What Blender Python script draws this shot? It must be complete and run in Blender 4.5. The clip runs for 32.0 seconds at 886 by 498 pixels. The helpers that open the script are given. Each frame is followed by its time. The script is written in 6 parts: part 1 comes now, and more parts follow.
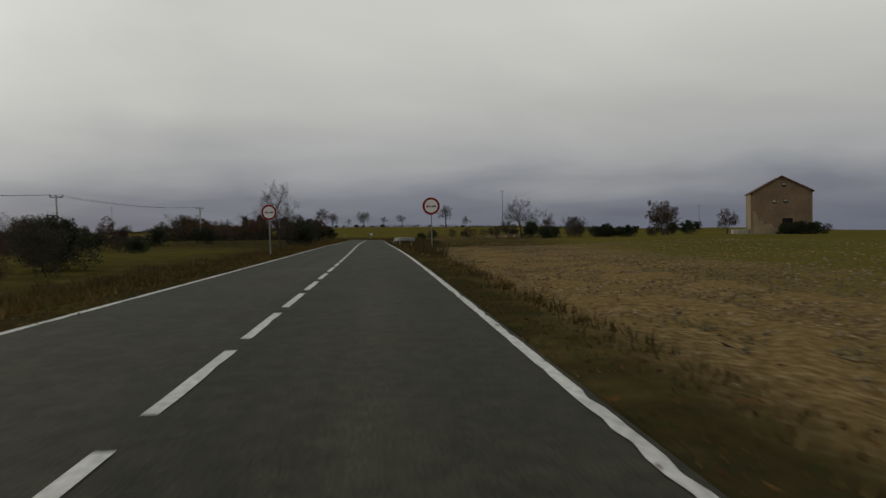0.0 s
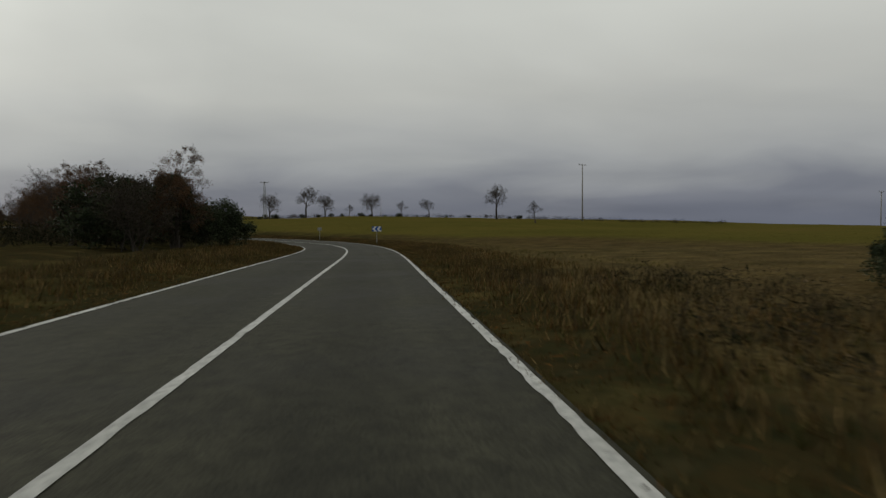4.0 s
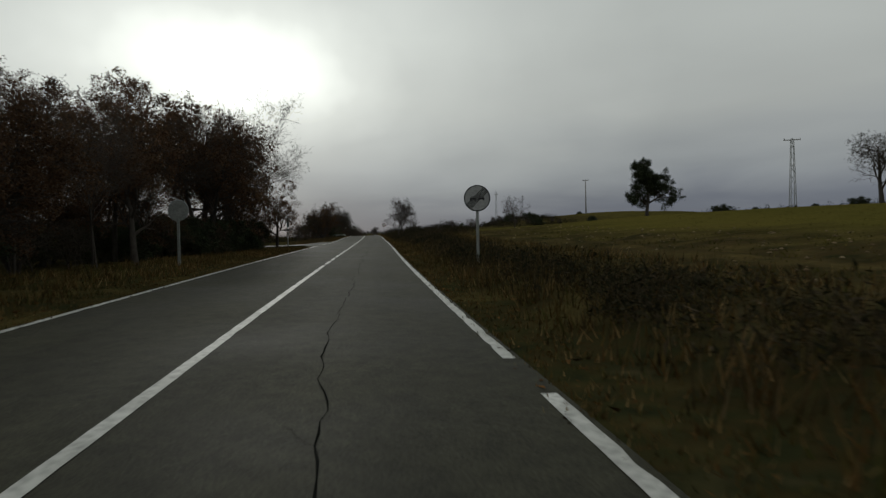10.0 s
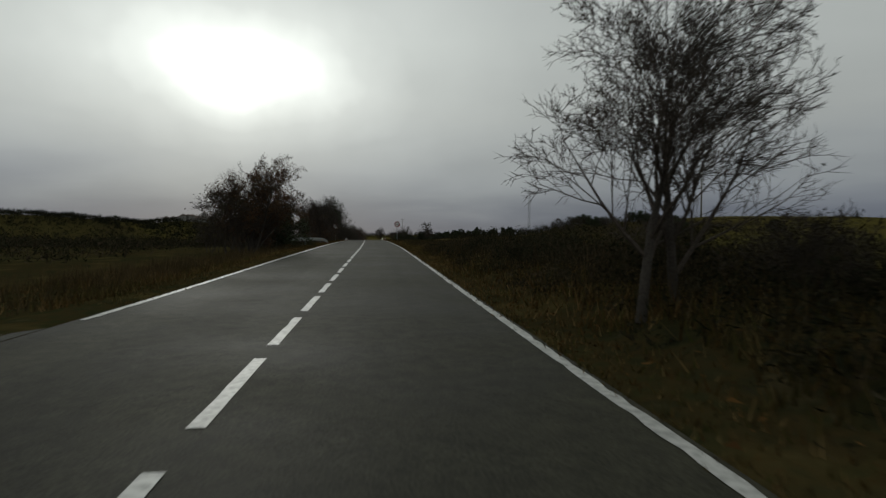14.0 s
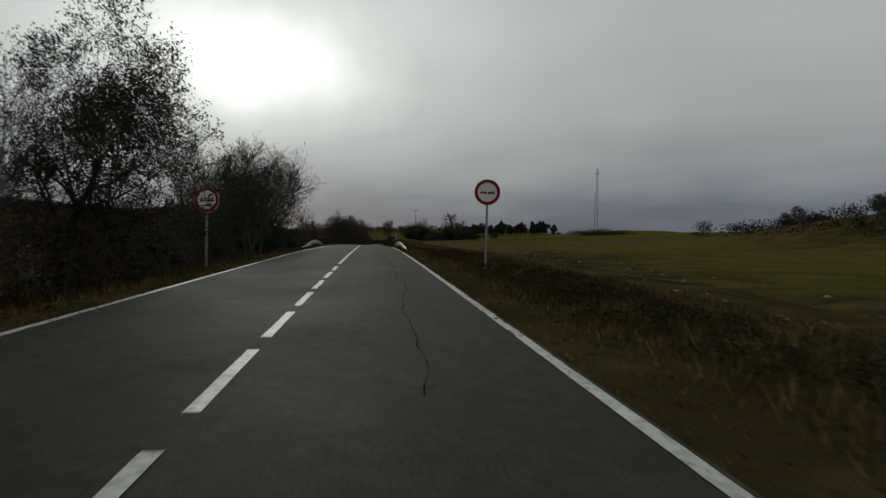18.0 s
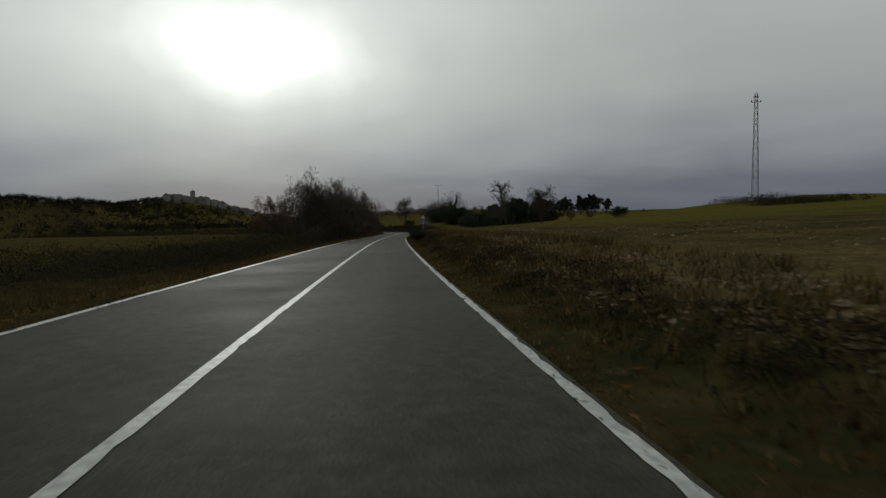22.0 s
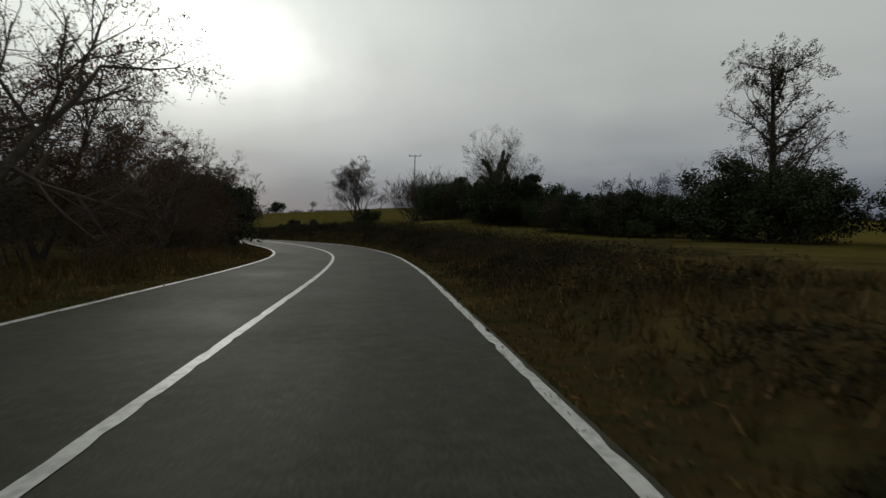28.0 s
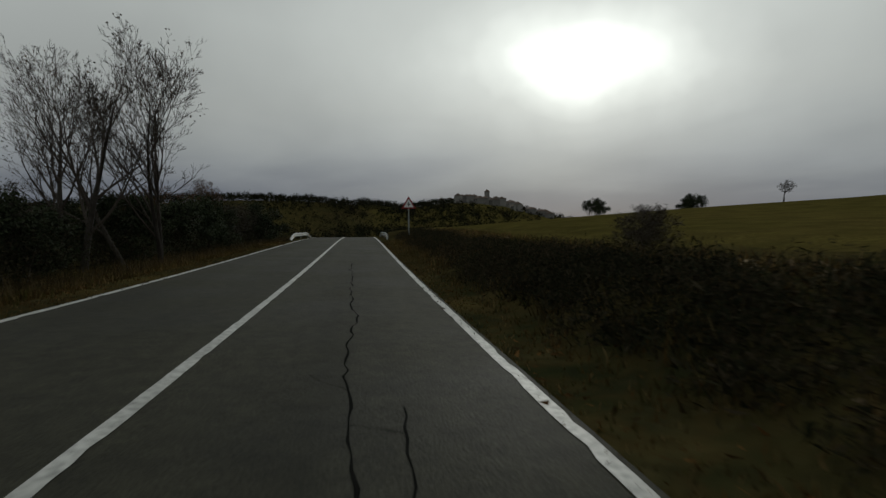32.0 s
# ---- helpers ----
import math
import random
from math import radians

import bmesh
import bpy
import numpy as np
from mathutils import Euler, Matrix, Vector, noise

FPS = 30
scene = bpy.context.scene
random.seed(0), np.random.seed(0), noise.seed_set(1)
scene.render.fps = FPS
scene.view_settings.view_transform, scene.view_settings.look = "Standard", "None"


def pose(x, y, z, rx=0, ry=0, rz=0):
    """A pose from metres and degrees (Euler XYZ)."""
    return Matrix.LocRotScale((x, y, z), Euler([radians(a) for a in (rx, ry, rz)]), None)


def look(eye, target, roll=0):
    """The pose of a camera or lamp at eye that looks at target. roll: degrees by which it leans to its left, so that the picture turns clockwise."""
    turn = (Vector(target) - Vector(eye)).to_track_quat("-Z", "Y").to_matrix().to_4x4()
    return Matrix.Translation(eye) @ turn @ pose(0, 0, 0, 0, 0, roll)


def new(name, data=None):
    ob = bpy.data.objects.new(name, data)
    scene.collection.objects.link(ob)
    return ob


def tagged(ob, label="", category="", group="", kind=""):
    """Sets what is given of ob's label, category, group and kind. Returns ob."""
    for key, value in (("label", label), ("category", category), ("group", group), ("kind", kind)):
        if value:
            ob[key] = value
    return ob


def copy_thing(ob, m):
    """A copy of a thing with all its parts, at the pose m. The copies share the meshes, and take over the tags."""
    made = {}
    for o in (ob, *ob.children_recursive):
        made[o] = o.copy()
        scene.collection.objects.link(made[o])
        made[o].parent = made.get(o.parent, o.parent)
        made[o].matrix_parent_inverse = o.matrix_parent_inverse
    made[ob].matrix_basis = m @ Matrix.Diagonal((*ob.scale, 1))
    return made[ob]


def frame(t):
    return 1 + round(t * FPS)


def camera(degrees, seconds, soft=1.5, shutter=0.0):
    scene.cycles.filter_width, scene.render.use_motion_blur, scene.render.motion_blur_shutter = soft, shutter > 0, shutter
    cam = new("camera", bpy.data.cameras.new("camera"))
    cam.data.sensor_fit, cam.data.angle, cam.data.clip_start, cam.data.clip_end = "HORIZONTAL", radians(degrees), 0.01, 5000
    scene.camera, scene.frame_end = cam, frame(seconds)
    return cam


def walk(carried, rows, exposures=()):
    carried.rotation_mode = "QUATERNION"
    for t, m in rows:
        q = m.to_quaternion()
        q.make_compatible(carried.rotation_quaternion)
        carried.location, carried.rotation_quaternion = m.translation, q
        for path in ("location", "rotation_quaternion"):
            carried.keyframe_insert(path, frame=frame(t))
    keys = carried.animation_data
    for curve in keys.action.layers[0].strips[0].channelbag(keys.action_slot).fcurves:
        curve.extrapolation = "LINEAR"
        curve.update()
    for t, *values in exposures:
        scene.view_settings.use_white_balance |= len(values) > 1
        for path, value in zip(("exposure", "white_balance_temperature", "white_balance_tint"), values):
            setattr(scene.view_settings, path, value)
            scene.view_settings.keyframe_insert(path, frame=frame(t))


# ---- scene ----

# ------------------------------------------------------------------ camera
PATH = [
    (0, -0.01, -0.241, 1.21, -1.745, 1.382, -11.463),
    (0.5, 1.096, 11.92, 1.305, -1.798, 0.848, -11.516),
    (1, 2.203, 24.318, 1.323, -2.031, 0.075, -11.269),
    (1.5, 3.225, 36.568, 1.345, -1.815, 0.189, -11.12),
    (2, 4.212, 48.8, 1.305, -1.929, 0.283, -11.122),
    (2.5, 5.24, 61.03, 1.294, -1.938, 0.593, -11.226),
    (3, 6.347, 73.332, 1.234, -2.007, 0.443, -11.751),
    (3.5, 7.502, 85.716, 1.199, -2.156, 0.444, -11.565),
    (4, 8.491, 98.032, 1.128, -2.346, 0.504, -10.21),
    (4.5, 9.213, 110.053, 1.026, -2.615, 0.754, -9.204),
    (5, 9.672, 121.555, 0.902, -2.074, 0.304, -7.839),
    (5.5, 9.729, 132.427, 0.793, -2.162, -1.302, -5.615),
    (6, 9.214, 142.643, 0.709, -2.15, -2.578, -1.501),
    (6.5, 8.057, 152.408, 0.556, -1.983, -4.723, 2.193),
    (7, 6.162, 161.995, 0.459, -1.246, -4.897, 7.427),
    (7.5, 3.372, 171.422, 0.469, -1.418, -4.055, 13.116),
    (8, -0.281, 180.396, 0.494, -0.791, -3.323, 18.794),
    (8.5, -4.478, 188.564, 0.498, -1.045, -0.679, 23.933),
    (9, -8.972, 195.75, 0.564, -1.009, 1.085, 28.502),
    (9.5, -13.656, 202.202, 0.639, -0.747, 0.852, 30.482),
    (10, -18.253, 208.268, 0.725, -0.965, 1.21, 30.873),
    (10.5, -22.808, 214.217, 0.793, -0.752, 1.615, 31.068),
    (11, -27.366, 220.101, 0.957, -0.838, 0.87, 31.483),
    (11.5, -31.609, 225.573, 1.103, -0.781, 0.781, 31.789),
    (12, -35.859, 230.99, 1.233, -0.703, 0.701, 32.035),
    (12.5, -40.187, 236.426, 1.385, -0.584, 0.635, 32.269),
    (13, -44.669, 242.031, 1.525, -0.736, -0.441, 32.362),
    (13.5, -49.724, 248.463, 1.695, -0.693, -0.476, 31.638),
    (14, -54.931, 255.234, 1.798, -0.601, -0.721, 31.205),
    (14.5, -60.151, 262.048, 1.936, -0.486, -0.759, 31.484),
    (15, -65.541, 269.066, 2.115, -0.48, -0.468, 31.333),
    (15.5, -71.035, 276.278, 2.306, -0.535, -0.287, 31.022),
    (16, -76.653, 283.626, 2.483, -0.56, -0.405, 31.551),
    (16.5, -82.449, 291.04, 2.663, -0.575, -1.174, 32.251),
    (17, -88.375, 298.561, 2.853, -0.929, -1.102, 31.99),
    (17.5, -94.588, 306.4, 2.977, -1.017, -0.929, 31.768),
    (18, -100.875, 314.352, 3.081, -1.175, -1.365, 31.815),
    (18.5, -106.919, 322.037, 3.161, -1.312, -1.525, 31.942),
    (19, -113.009, 329.755, 3.237, -1.11, -0.405, 31.868),
    (19.5, -119.049, 337.441, 3.331, -1.543, -0.236, 31.873),
    (20, -124.966, 344.961, 3.329, -1.777, -0.097, 31.948),
    (20.5, -130.849, 352.382, 3.299, -2.1, 0.787, 32.244),
    (21, -136.652, 359.642, 3.201, -2.802, 0.661, 32.51),
    (21.5, -142.441, 366.795, 3.071, -3.046, 0.602, 32.831),
    (22, -148.233, 373.892, 2.919, -2.89, 0.793, 32.892),
    (22.5, -153.992, 380.994, 2.786, -2.735, 0.505, 32.754),
    (23, -159.707, 388.144, 2.667, -2.67, -0.024, 32.216),
    (23.5, -165.391, 395.377, 2.538, -2.56, 0.024, 31.752),
    (24, -171.057, 402.722, 2.372, -2.69, 0.172, 31.159),
    (24.5, -176.675, 410.159, 2.249, -2.83, 0.265, 30.575),
    (25, -182.21, 417.632, 2.107, -3.03, 0.768, 30.05),
    (25.5, -187.692, 425.142, 1.976, -2.854, 0.619, 29.65),
    (26, -193.19, 432.736, 1.818, -2.749, -0.1, 29.609),
    (26.5, -198.76, 440.44, 1.659, -2.653, -0.558, 29.529),
    (27, -204.393, 448.29, 1.512, -2.588, -0.897, 29.199),
    (27.5, -210.064, 456.314, 1.378, -2.572, -1.376, 28.689),
    (28, -215.716, 464.509, 1.27, -2.396, -1.284, 27.858),
    (28.5, -221.31, 472.75, 1.173, -2.465, -1.298, 28.116),
    (29, -226.984, 480.71, 1.023, -2.494, -1.691, 30.503),
    (29.5, -232.928, 488.008, 0.876, -2.202, -2.22, 35.294),
    (30, -239.252, 494.521, 0.731, -2.681, -1.619, 40.496),
    (30.5, -246.125, 500.273, 0.672, -2.408, -1.761, 46.787),
    (31, -253.61, 505.247, 0.642, -2.305, -0.623, 53.088),
    (31.5, -261.458, 509.378, 0.581, -2.242, 0.136, 59.072),
    (32, -269.435, 512.565, 0.518, -1.906, 0.327, 63.661),
]
cam = camera(73.5, 32.0, soft=1.4, shutter=0.10)
walk(cam, [(t, pose(x, y, z, 90 + p, r, w)) for t, x, y, z, p, r, w in PATH],
     exposures=[(0, -0.03, 6600, 10), (6, -0.10, 6500, 7), (9, -0.40, 6350, 6), (11, -0.30, 6300, 6), (13, -0.46, 6250, 6), (24, -0.45, 6250, 6), (25, -0.28, 6300, 7), (28, -0.26, 6350, 8), (30, -0.38, 6300, 7), (32, -0.56, 6250, 6)])

# ------------------------------------------------------------------ world and sun
SUN_AZ, SUN_EL = 50.6, 15.4          # degrees to the left of +y, and above the horizon
sun_dir = Vector((-math.sin(radians(SUN_AZ)) * math.cos(radians(SUN_EL)),
                  math.cos(radians(SUN_AZ)) * math.cos(radians(SUN_EL)), math.sin(radians(SUN_EL))))


def build_world():
    w = bpy.data.worlds.new("overcast_sky")
    scene.world = w
    w.use_nodes = True
    n, l = w.node_tree.nodes, w.node_tree.links
    n.clear()

    def math_node(op, a, b=None, clamp=False):
        k = n.new("ShaderNodeMath")
        k.operation, k.use_clamp = op, clamp
        for i, v in enumerate((a, b)):
            if v is None:
                continue
            if isinstance(v, (int, float)):
                k.inputs[i].default_value = v
            else:
                l.new(v, k.inputs[i])
        return k.outputs[0]

    tc = n.new("ShaderNodeTexCoord")
    sep = n.new("ShaderNodeSeparateXYZ")
    l.new(tc.outputs["Generated"], sep.inputs[0])
    # flattened coordinates, so that clouds stretch out near the horizon
    zz = math_node("ADD", math_node("MAXIMUM", sep.outputs[2], 0.0), 0.16)
    comb = n.new("ShaderNodeCombineXYZ")
    l.new(math_node("DIVIDE", sep.outputs[0], zz), comb.inputs[0])
    l.new(math_node("DIVIDE", sep.outputs[1], zz), comb.inputs[1])
    cloud = n.new("ShaderNodeTexNoise")
    cloud.inputs["Scale"].default_value = 0.75
    cloud.inputs["Detail"].default_value = 5.0
    cloud.inputs["Roughness"].default_value = 0.45
    cloud.inputs["Distortion"].default_value = 0.4
    l.new(comb.outputs[0], cloud.inputs["Vector"])
    # brightness against height
    ramp = n.new("ShaderNodeValToRGB")
    e = ramp.color_ramp.elements
    e[0].position, e[0].color = 0.0, (0.134, 0.146, 0.186, 1)
    e[1].position, e[1].color = 1.0, (0.50, 0.51, 0.49, 1)
    for pos, col in ((0.05, (0.176, 0.187, 0.222)), (0.11, (0.325, 0.335, 0.346)), (0.20, (0.470, 0.475, 0.455)), (0.32, (0.580, 0.590, 0.560)), (0.5, (0.60, 0.61, 0.585))):
        k = e.new(pos)
        k.color = (*col, 1)
    wob = math_node("ADD", sep.outputs[2], math_node("MULTIPLY", math_node("SUBTRACT", cloud.outputs[0], 0.5), 0.13))
    l.new(wob, ramp.inputs[0])

    # the thin place in the cloud before the sun: a wide, flat oval
    def along(v):
        k = n.new("ShaderNodeVectorMath")
        k.operation = "DOT_PRODUCT"
        l.new(tc.outputs["Generated"], k.inputs[0])
        k.inputs[1].default_value = v
        return k.outputs["Value"]

    side = Vector((-math.cos(radians(SUN_AZ)), -math.sin(radians(SUN_AZ)), 0))
    up = sun_dir.cross(side) * -1
    patch = n.new("ShaderNodeTexNoise")
    patch.inputs["Scale"].default_value, patch.inputs["Detail"].default_value = 9.0, 3.0
    l.new(tc.outputs["Generated"], patch.inputs["Vector"])
    ragged = math_node("MULTIPLY", math_node("SUBTRACT", patch.outputs[0], 0.5), 1.0)
    u = math_node("MULTIPLY", along(side), 1 / 0.108)
    v = math_node("MULTIPLY", along(up), 1 / 0.052)
    rr = math_node("ADD", math_node("SQRT", math_node("ADD", math_node("MULTIPLY", u, u), math_node("MULTIPLY", v, v))), ragged)
    rr = math_node("ADD", rr, math_node("MULTIPLY", math_node("LESS_THAN", along(sun_dir), 0.0), 50.0))
    glow = n.new("ShaderNodeValToRGB")
    g = glow.color_ramp.elements
    g[0].position, g[0].color = 0.0, (1, 1, 1, 1)
    g[1].position, g[1].color = 1.0, (0, 0, 0, 1)
    for pos, q in ((0.13, 0.69), (0.20, 0.43), (0.29, 0.26), (0.45, 0.14), (0.7, 0.06)):
        k = g.new(pos)
        k.color = (q, q, q * 0.97, 1)
    l.new(math_node("MULTIPLY", rr, 1 / 6.0), glow.inputs[0])
    scaled = n.new("ShaderNodeMixRGB")
    scaled.blend_type, scaled.inputs[0].default_value = "MULTIPLY", 1.0
    l.new(glow.outputs[0], scaled.inputs[1])
    scaled.inputs[2].default_value = (1.7, 1.7, 1.6, 1)
    tot = n.new("ShaderNodeMixRGB")
    tot.blend_type, tot.inputs[0].default_value = "ADD", 1.0
    l.new(scaled.outputs[0], tot.inputs[2])
    # streaks and folds in the cloud's underside
    fold = n.new("ShaderNodeTexNoise")
    mp = n.new("ShaderNodeMapping")
    mp.inputs["Scale"].default_value, mp.inputs["Rotation"].default_value = (0.8, 1.3, 1), (0, 0, radians(28))
    l.new(comb.outputs[0], mp.inputs[0])
    l.new(mp.outputs[0], fold.inputs["Vector"])
    fold.inputs["Scale"].default_value, fold.inputs["Detail"].default_value = 0.7, 6.0
    fold.inputs["Roughness"].default_value, fold.inputs["Distortion"].default_value = 0.45, 0.4
    shade = n.new("ShaderNodeMapRange")
    shade.inputs["From Min"].default_value, shade.inputs["From Max"].default_value = 0.3, 0.7
    shade.inputs["To Min"].default_value, shade.inputs["To Max"].default_value = 0.93, 1.09
    l.new(fold.outputs[0], shade.inputs["Value"])
    folded = n.new("ShaderNodeMixRGB")
    folded.blend_type, folded.inputs[0].default_value = "MULTIPLY", 1.0
    l.new(ramp.outputs[0], folded.inputs[1])
    l.new(shade.outputs[0], folded.inputs[2])
    l.new(folded.outputs[0], tot.inputs[1])
    # the clear sky above the cloud, much weakened
    sky = n.new("ShaderNodeTexSky")
    sky.sky_type, sky.sun_disc = "NISHITA", False
    sky.sun_elevation, sky.sun_rotation = radians(SUN_EL), radians(-SUN_AZ)
    bg1, bg2, add, out = (n.new("ShaderNodeBackground"), n.new("ShaderNodeBackground"),
                          n.new("ShaderNodeAddShader"), n.new("ShaderNodeOutputWorld"))
    l.new(tot.outputs[0], bg1.inputs[0])
    bg1.inputs[1].default_value = 1.0
    l.new(sky.outputs[0], bg2.inputs[0])
    bg2.inputs[1].default_value = 0.002
    l.new(bg1.outputs[0], add.inputs[0])
    l.new(bg2.outputs[0], add.inputs[1])
    l.new(add.outputs[0], out.inputs[0])


build_world()
sun = new("sun", bpy.data.lights.new("sun", "SUN"))
sun.data.energy, sun.data.angle, sun.data.color = 0.5, radians(14), (1.0, 0.95, 0.86)
sun.matrix_world = look((0, 0, 60), Vector((0, 0, 60)) - sun_dir)

# ------------------------------------------------------------------ materials


def material(name, cols, scale=4.0, rough=0.85, bump=0.3, fine=40.0, metal=0.0, spread=0.5, spec=0.12, per_object=0.0, stretch=(1, 1, 1)):
    """Two or three colours mixed by coarse and fine noise, with relief."""
    m = bpy.data.materials.new(name)
    m.use_nodes = True
    n, l = m.node_tree.nodes, m.node_tree.links
    b = n["Principled BSDF"]
    tc = n.new("ShaderNodeTexCoord")
    mp = n.new("ShaderNodeMapping")
    mp.inputs["Scale"].default_value = stretch
    l.new(tc.outputs["Object"], mp.inputs[0])
    big, small = n.new("ShaderNodeTexNoise"), n.new("ShaderNodeTexNoise")
    for t, sc, det in ((big, scale, 5), (small, fine, 3)):
        t.inputs["Scale"].default_value, t.inputs["Detail"].default_value = sc, det
        l.new(mp.outputs[0], t.inputs["Vector"])
    r1, r2 = n.new("ShaderNodeValToRGB"), n.new("ShaderNodeMixRGB")
    e = r1.color_ramp.elements
    e[0].position, e[0].color = 0.5 - spread * 0.35, (*cols[0], 1)
    e[1].position, e[1].color = 0.5 + spread * 0.35, (*cols[1], 1)
    l.new(big.outputs[0], r1.inputs[0])
    r2.inputs[2].default_value = (*(cols[2] if len(cols) > 2 else [c * 0.6 for c in cols[0]]), 1)
    mt = n.new("ShaderNodeMath")
    mt.operation, mt.use_clamp = "MULTIPLY_ADD", True
    mt.inputs[1].default_value, mt.inputs[2].default_value = 2.4, -0.95
    l.new(small.outputs[0], mt.inputs[0])
    l.new(mt.outputs[0], r2.inputs[0])
    l.new(r1.outputs[0], r2.inputs[1])
    last = r2.outputs[0]
    if per_object:
        oi, hsv, vm = n.new("ShaderNodeObjectInfo"), n.new("ShaderNodeHueSaturation"), n.new("ShaderNodeMath")
        vm.operation = "MULTIPLY_ADD"
        vm.inputs[1].default_value, vm.inputs[2].default_value = per_object, 1 - per_object / 2
        l.new(oi.outputs["Random"], vm.inputs[0])
        l.new(vm.outputs[0], hsv.inputs["Value"])
        l.new(last, hsv.inputs["Color"])
        last = hsv.outputs[0]
    l.new(last, b.inputs["Base Color"])
    b.inputs["Roughness"].default_value, b.inputs["Metallic"].default_value = rough, metal
    b.inputs["Specular IOR Level"].default_value = spec
    if bump:
        bp = n.new("ShaderNodeBump")
        bp.inputs["Strength"].default_value, bp.inputs["Distance"].default_value = bump, 0.02
        l.new(small.outputs[0], bp.inputs["Height"])
        l.new(bp.outputs[0], b.inputs["Normal"])
    return m


M = dict(
    paint=material("road_paint", ((0.42, 0.42, 0.39), (0.58, 0.58, 0.55), (0.20, 0.20, 0.19)), 1.2, 0.45, 0.2, 14),
    bark=material("bark", ((0.042, 0.036, 0.030), (0.070, 0.062, 0.052), (0.024, 0.020, 0.017)), 3, 0.9, 0.6, 30, per_object=0.4),
    twig=material("twigs", ((0.050, 0.041, 0.033), (0.078, 0.063, 0.052)), 1.5, 0.9, 0, 20, per_object=0.4),
    green_leaf=material("evergreen_leaves", ((0.020, 0.029, 0.013), (0.046, 0.056, 0.024), (0.013, 0.018, 0.009)), 0.8, 0.7, 0, 9, per_object=0.5),
    brown_leaf=material("withered_leaves", ((0.070, 0.034, 0.016), (0.115, 0.062, 0.030), (0.034, 0.026, 0.012)), 0.6, 0.8, 0, 6, per_object=0.4),
    olive_leaf=material("olive_brown_leaves", ((0.032, 0.028, 0.015), (0.056, 0.045, 0.024), (0.020, 0.017, 0.010)), 0.6, 0.8, 0, 6, per_object=0.4),
    steel=material("galvanised_steel", ((0.20, 0.215, 0.205), (0.29, 0.30, 0.285), (0.14, 0.15, 0.14)), 2.0, 0.55, 0.1, 18, metal=0.5, spec=0.5),
    concrete=material("weathered_concrete", ((0.22, 0.21, 0.19), (0.32, 0.31, 0.28)), 1.5, 0.9, 0.4, 25),
    red=material("sign_red", ((0.19, 0.012, 0.016), (0.24, 0.018, 0.020), (0.15, 0.010, 0.012)), 5, 0.5, 0, 20),
    white=material("sign_white", ((0.62, 0.63, 0.62), (0.72, 0.72, 0.70), (0.52, 0.52, 0.5)), 4, 0.5, 0, 18),
    black=material("sign_black", ((0.012, 0.012, 0.013), (0.022, 0.022, 0.022)), 5, 0.5, 0, 18),
    blue=material("sign_blue", ((0.012, 0.070, 0.28), (0.018, 0.095, 0.34)), 5, 0.5, 0, 18),
    grey=material("sign_grey", ((0.30, 0.31, 0.31), (0.38, 0.38, 0.37)), 5, 0.6, 0, 18),
    amber=material("amber_reflector", ((0.50, 0.24, 0.02), (0.6, 0.3, 0.03)), 8, 0.3, 0, 30),
    plaster=material("ochre_plaster", ((0.24, 0.18, 0.115), (0.33, 0.26, 0.17), (0.17, 0.125, 0.080)), 0.6, 0.9, 0.3, 5),
    village=material("distant_masonry", ((0.17, 0.165, 0.155), (0.25, 0.24, 0.22), (0.12, 0.115, 0.11)), 0.3, 0.9, 0.2, 3, per_object=0.6),
    village_roof=material("distant_roof", ((0.11, 0.085, 0.070), (0.15, 0.115, 0.095), (0.08, 0.066, 0.058)), 0.3, 0.9, 0.2, 3, per_object=0.5),
    brick=material("old_brick_wall", ((0.165, 0.112, 0.070), (0.240, 0.165, 0.105), (0.110, 0.078, 0.052)), 0.35, 0.9, 0.6, 3.5),
    stone=material("pale_stone", ((0.26, 0.235, 0.19), (0.40, 0.37, 0.31), (0.17, 0.15, 0.12)), 1.6, 0.9, 0.5, 14, per_object=0.5),
    tile=material("roof_tiles", ((0.13, 0.075, 0.055), (0.19, 0.115, 0.085), (0.09, 0.055, 0.045)), 0.8, 0.9, 0.4, 7),
    # near-black: shade inside openings put into colour; also the insulators' own dark colour
    dark=material("opening_shade_and_insulator", ((0.010, 0.010, 0.010), (0.018, 0.017, 0.016)), 2, 0.9, 0, 10),
    crack=material("bitumen_crack", ((0.013, 0.013, 0.012), (0.020, 0.020, 0.019)), 2, 0.95, 0, 20, spec=0.0),
)


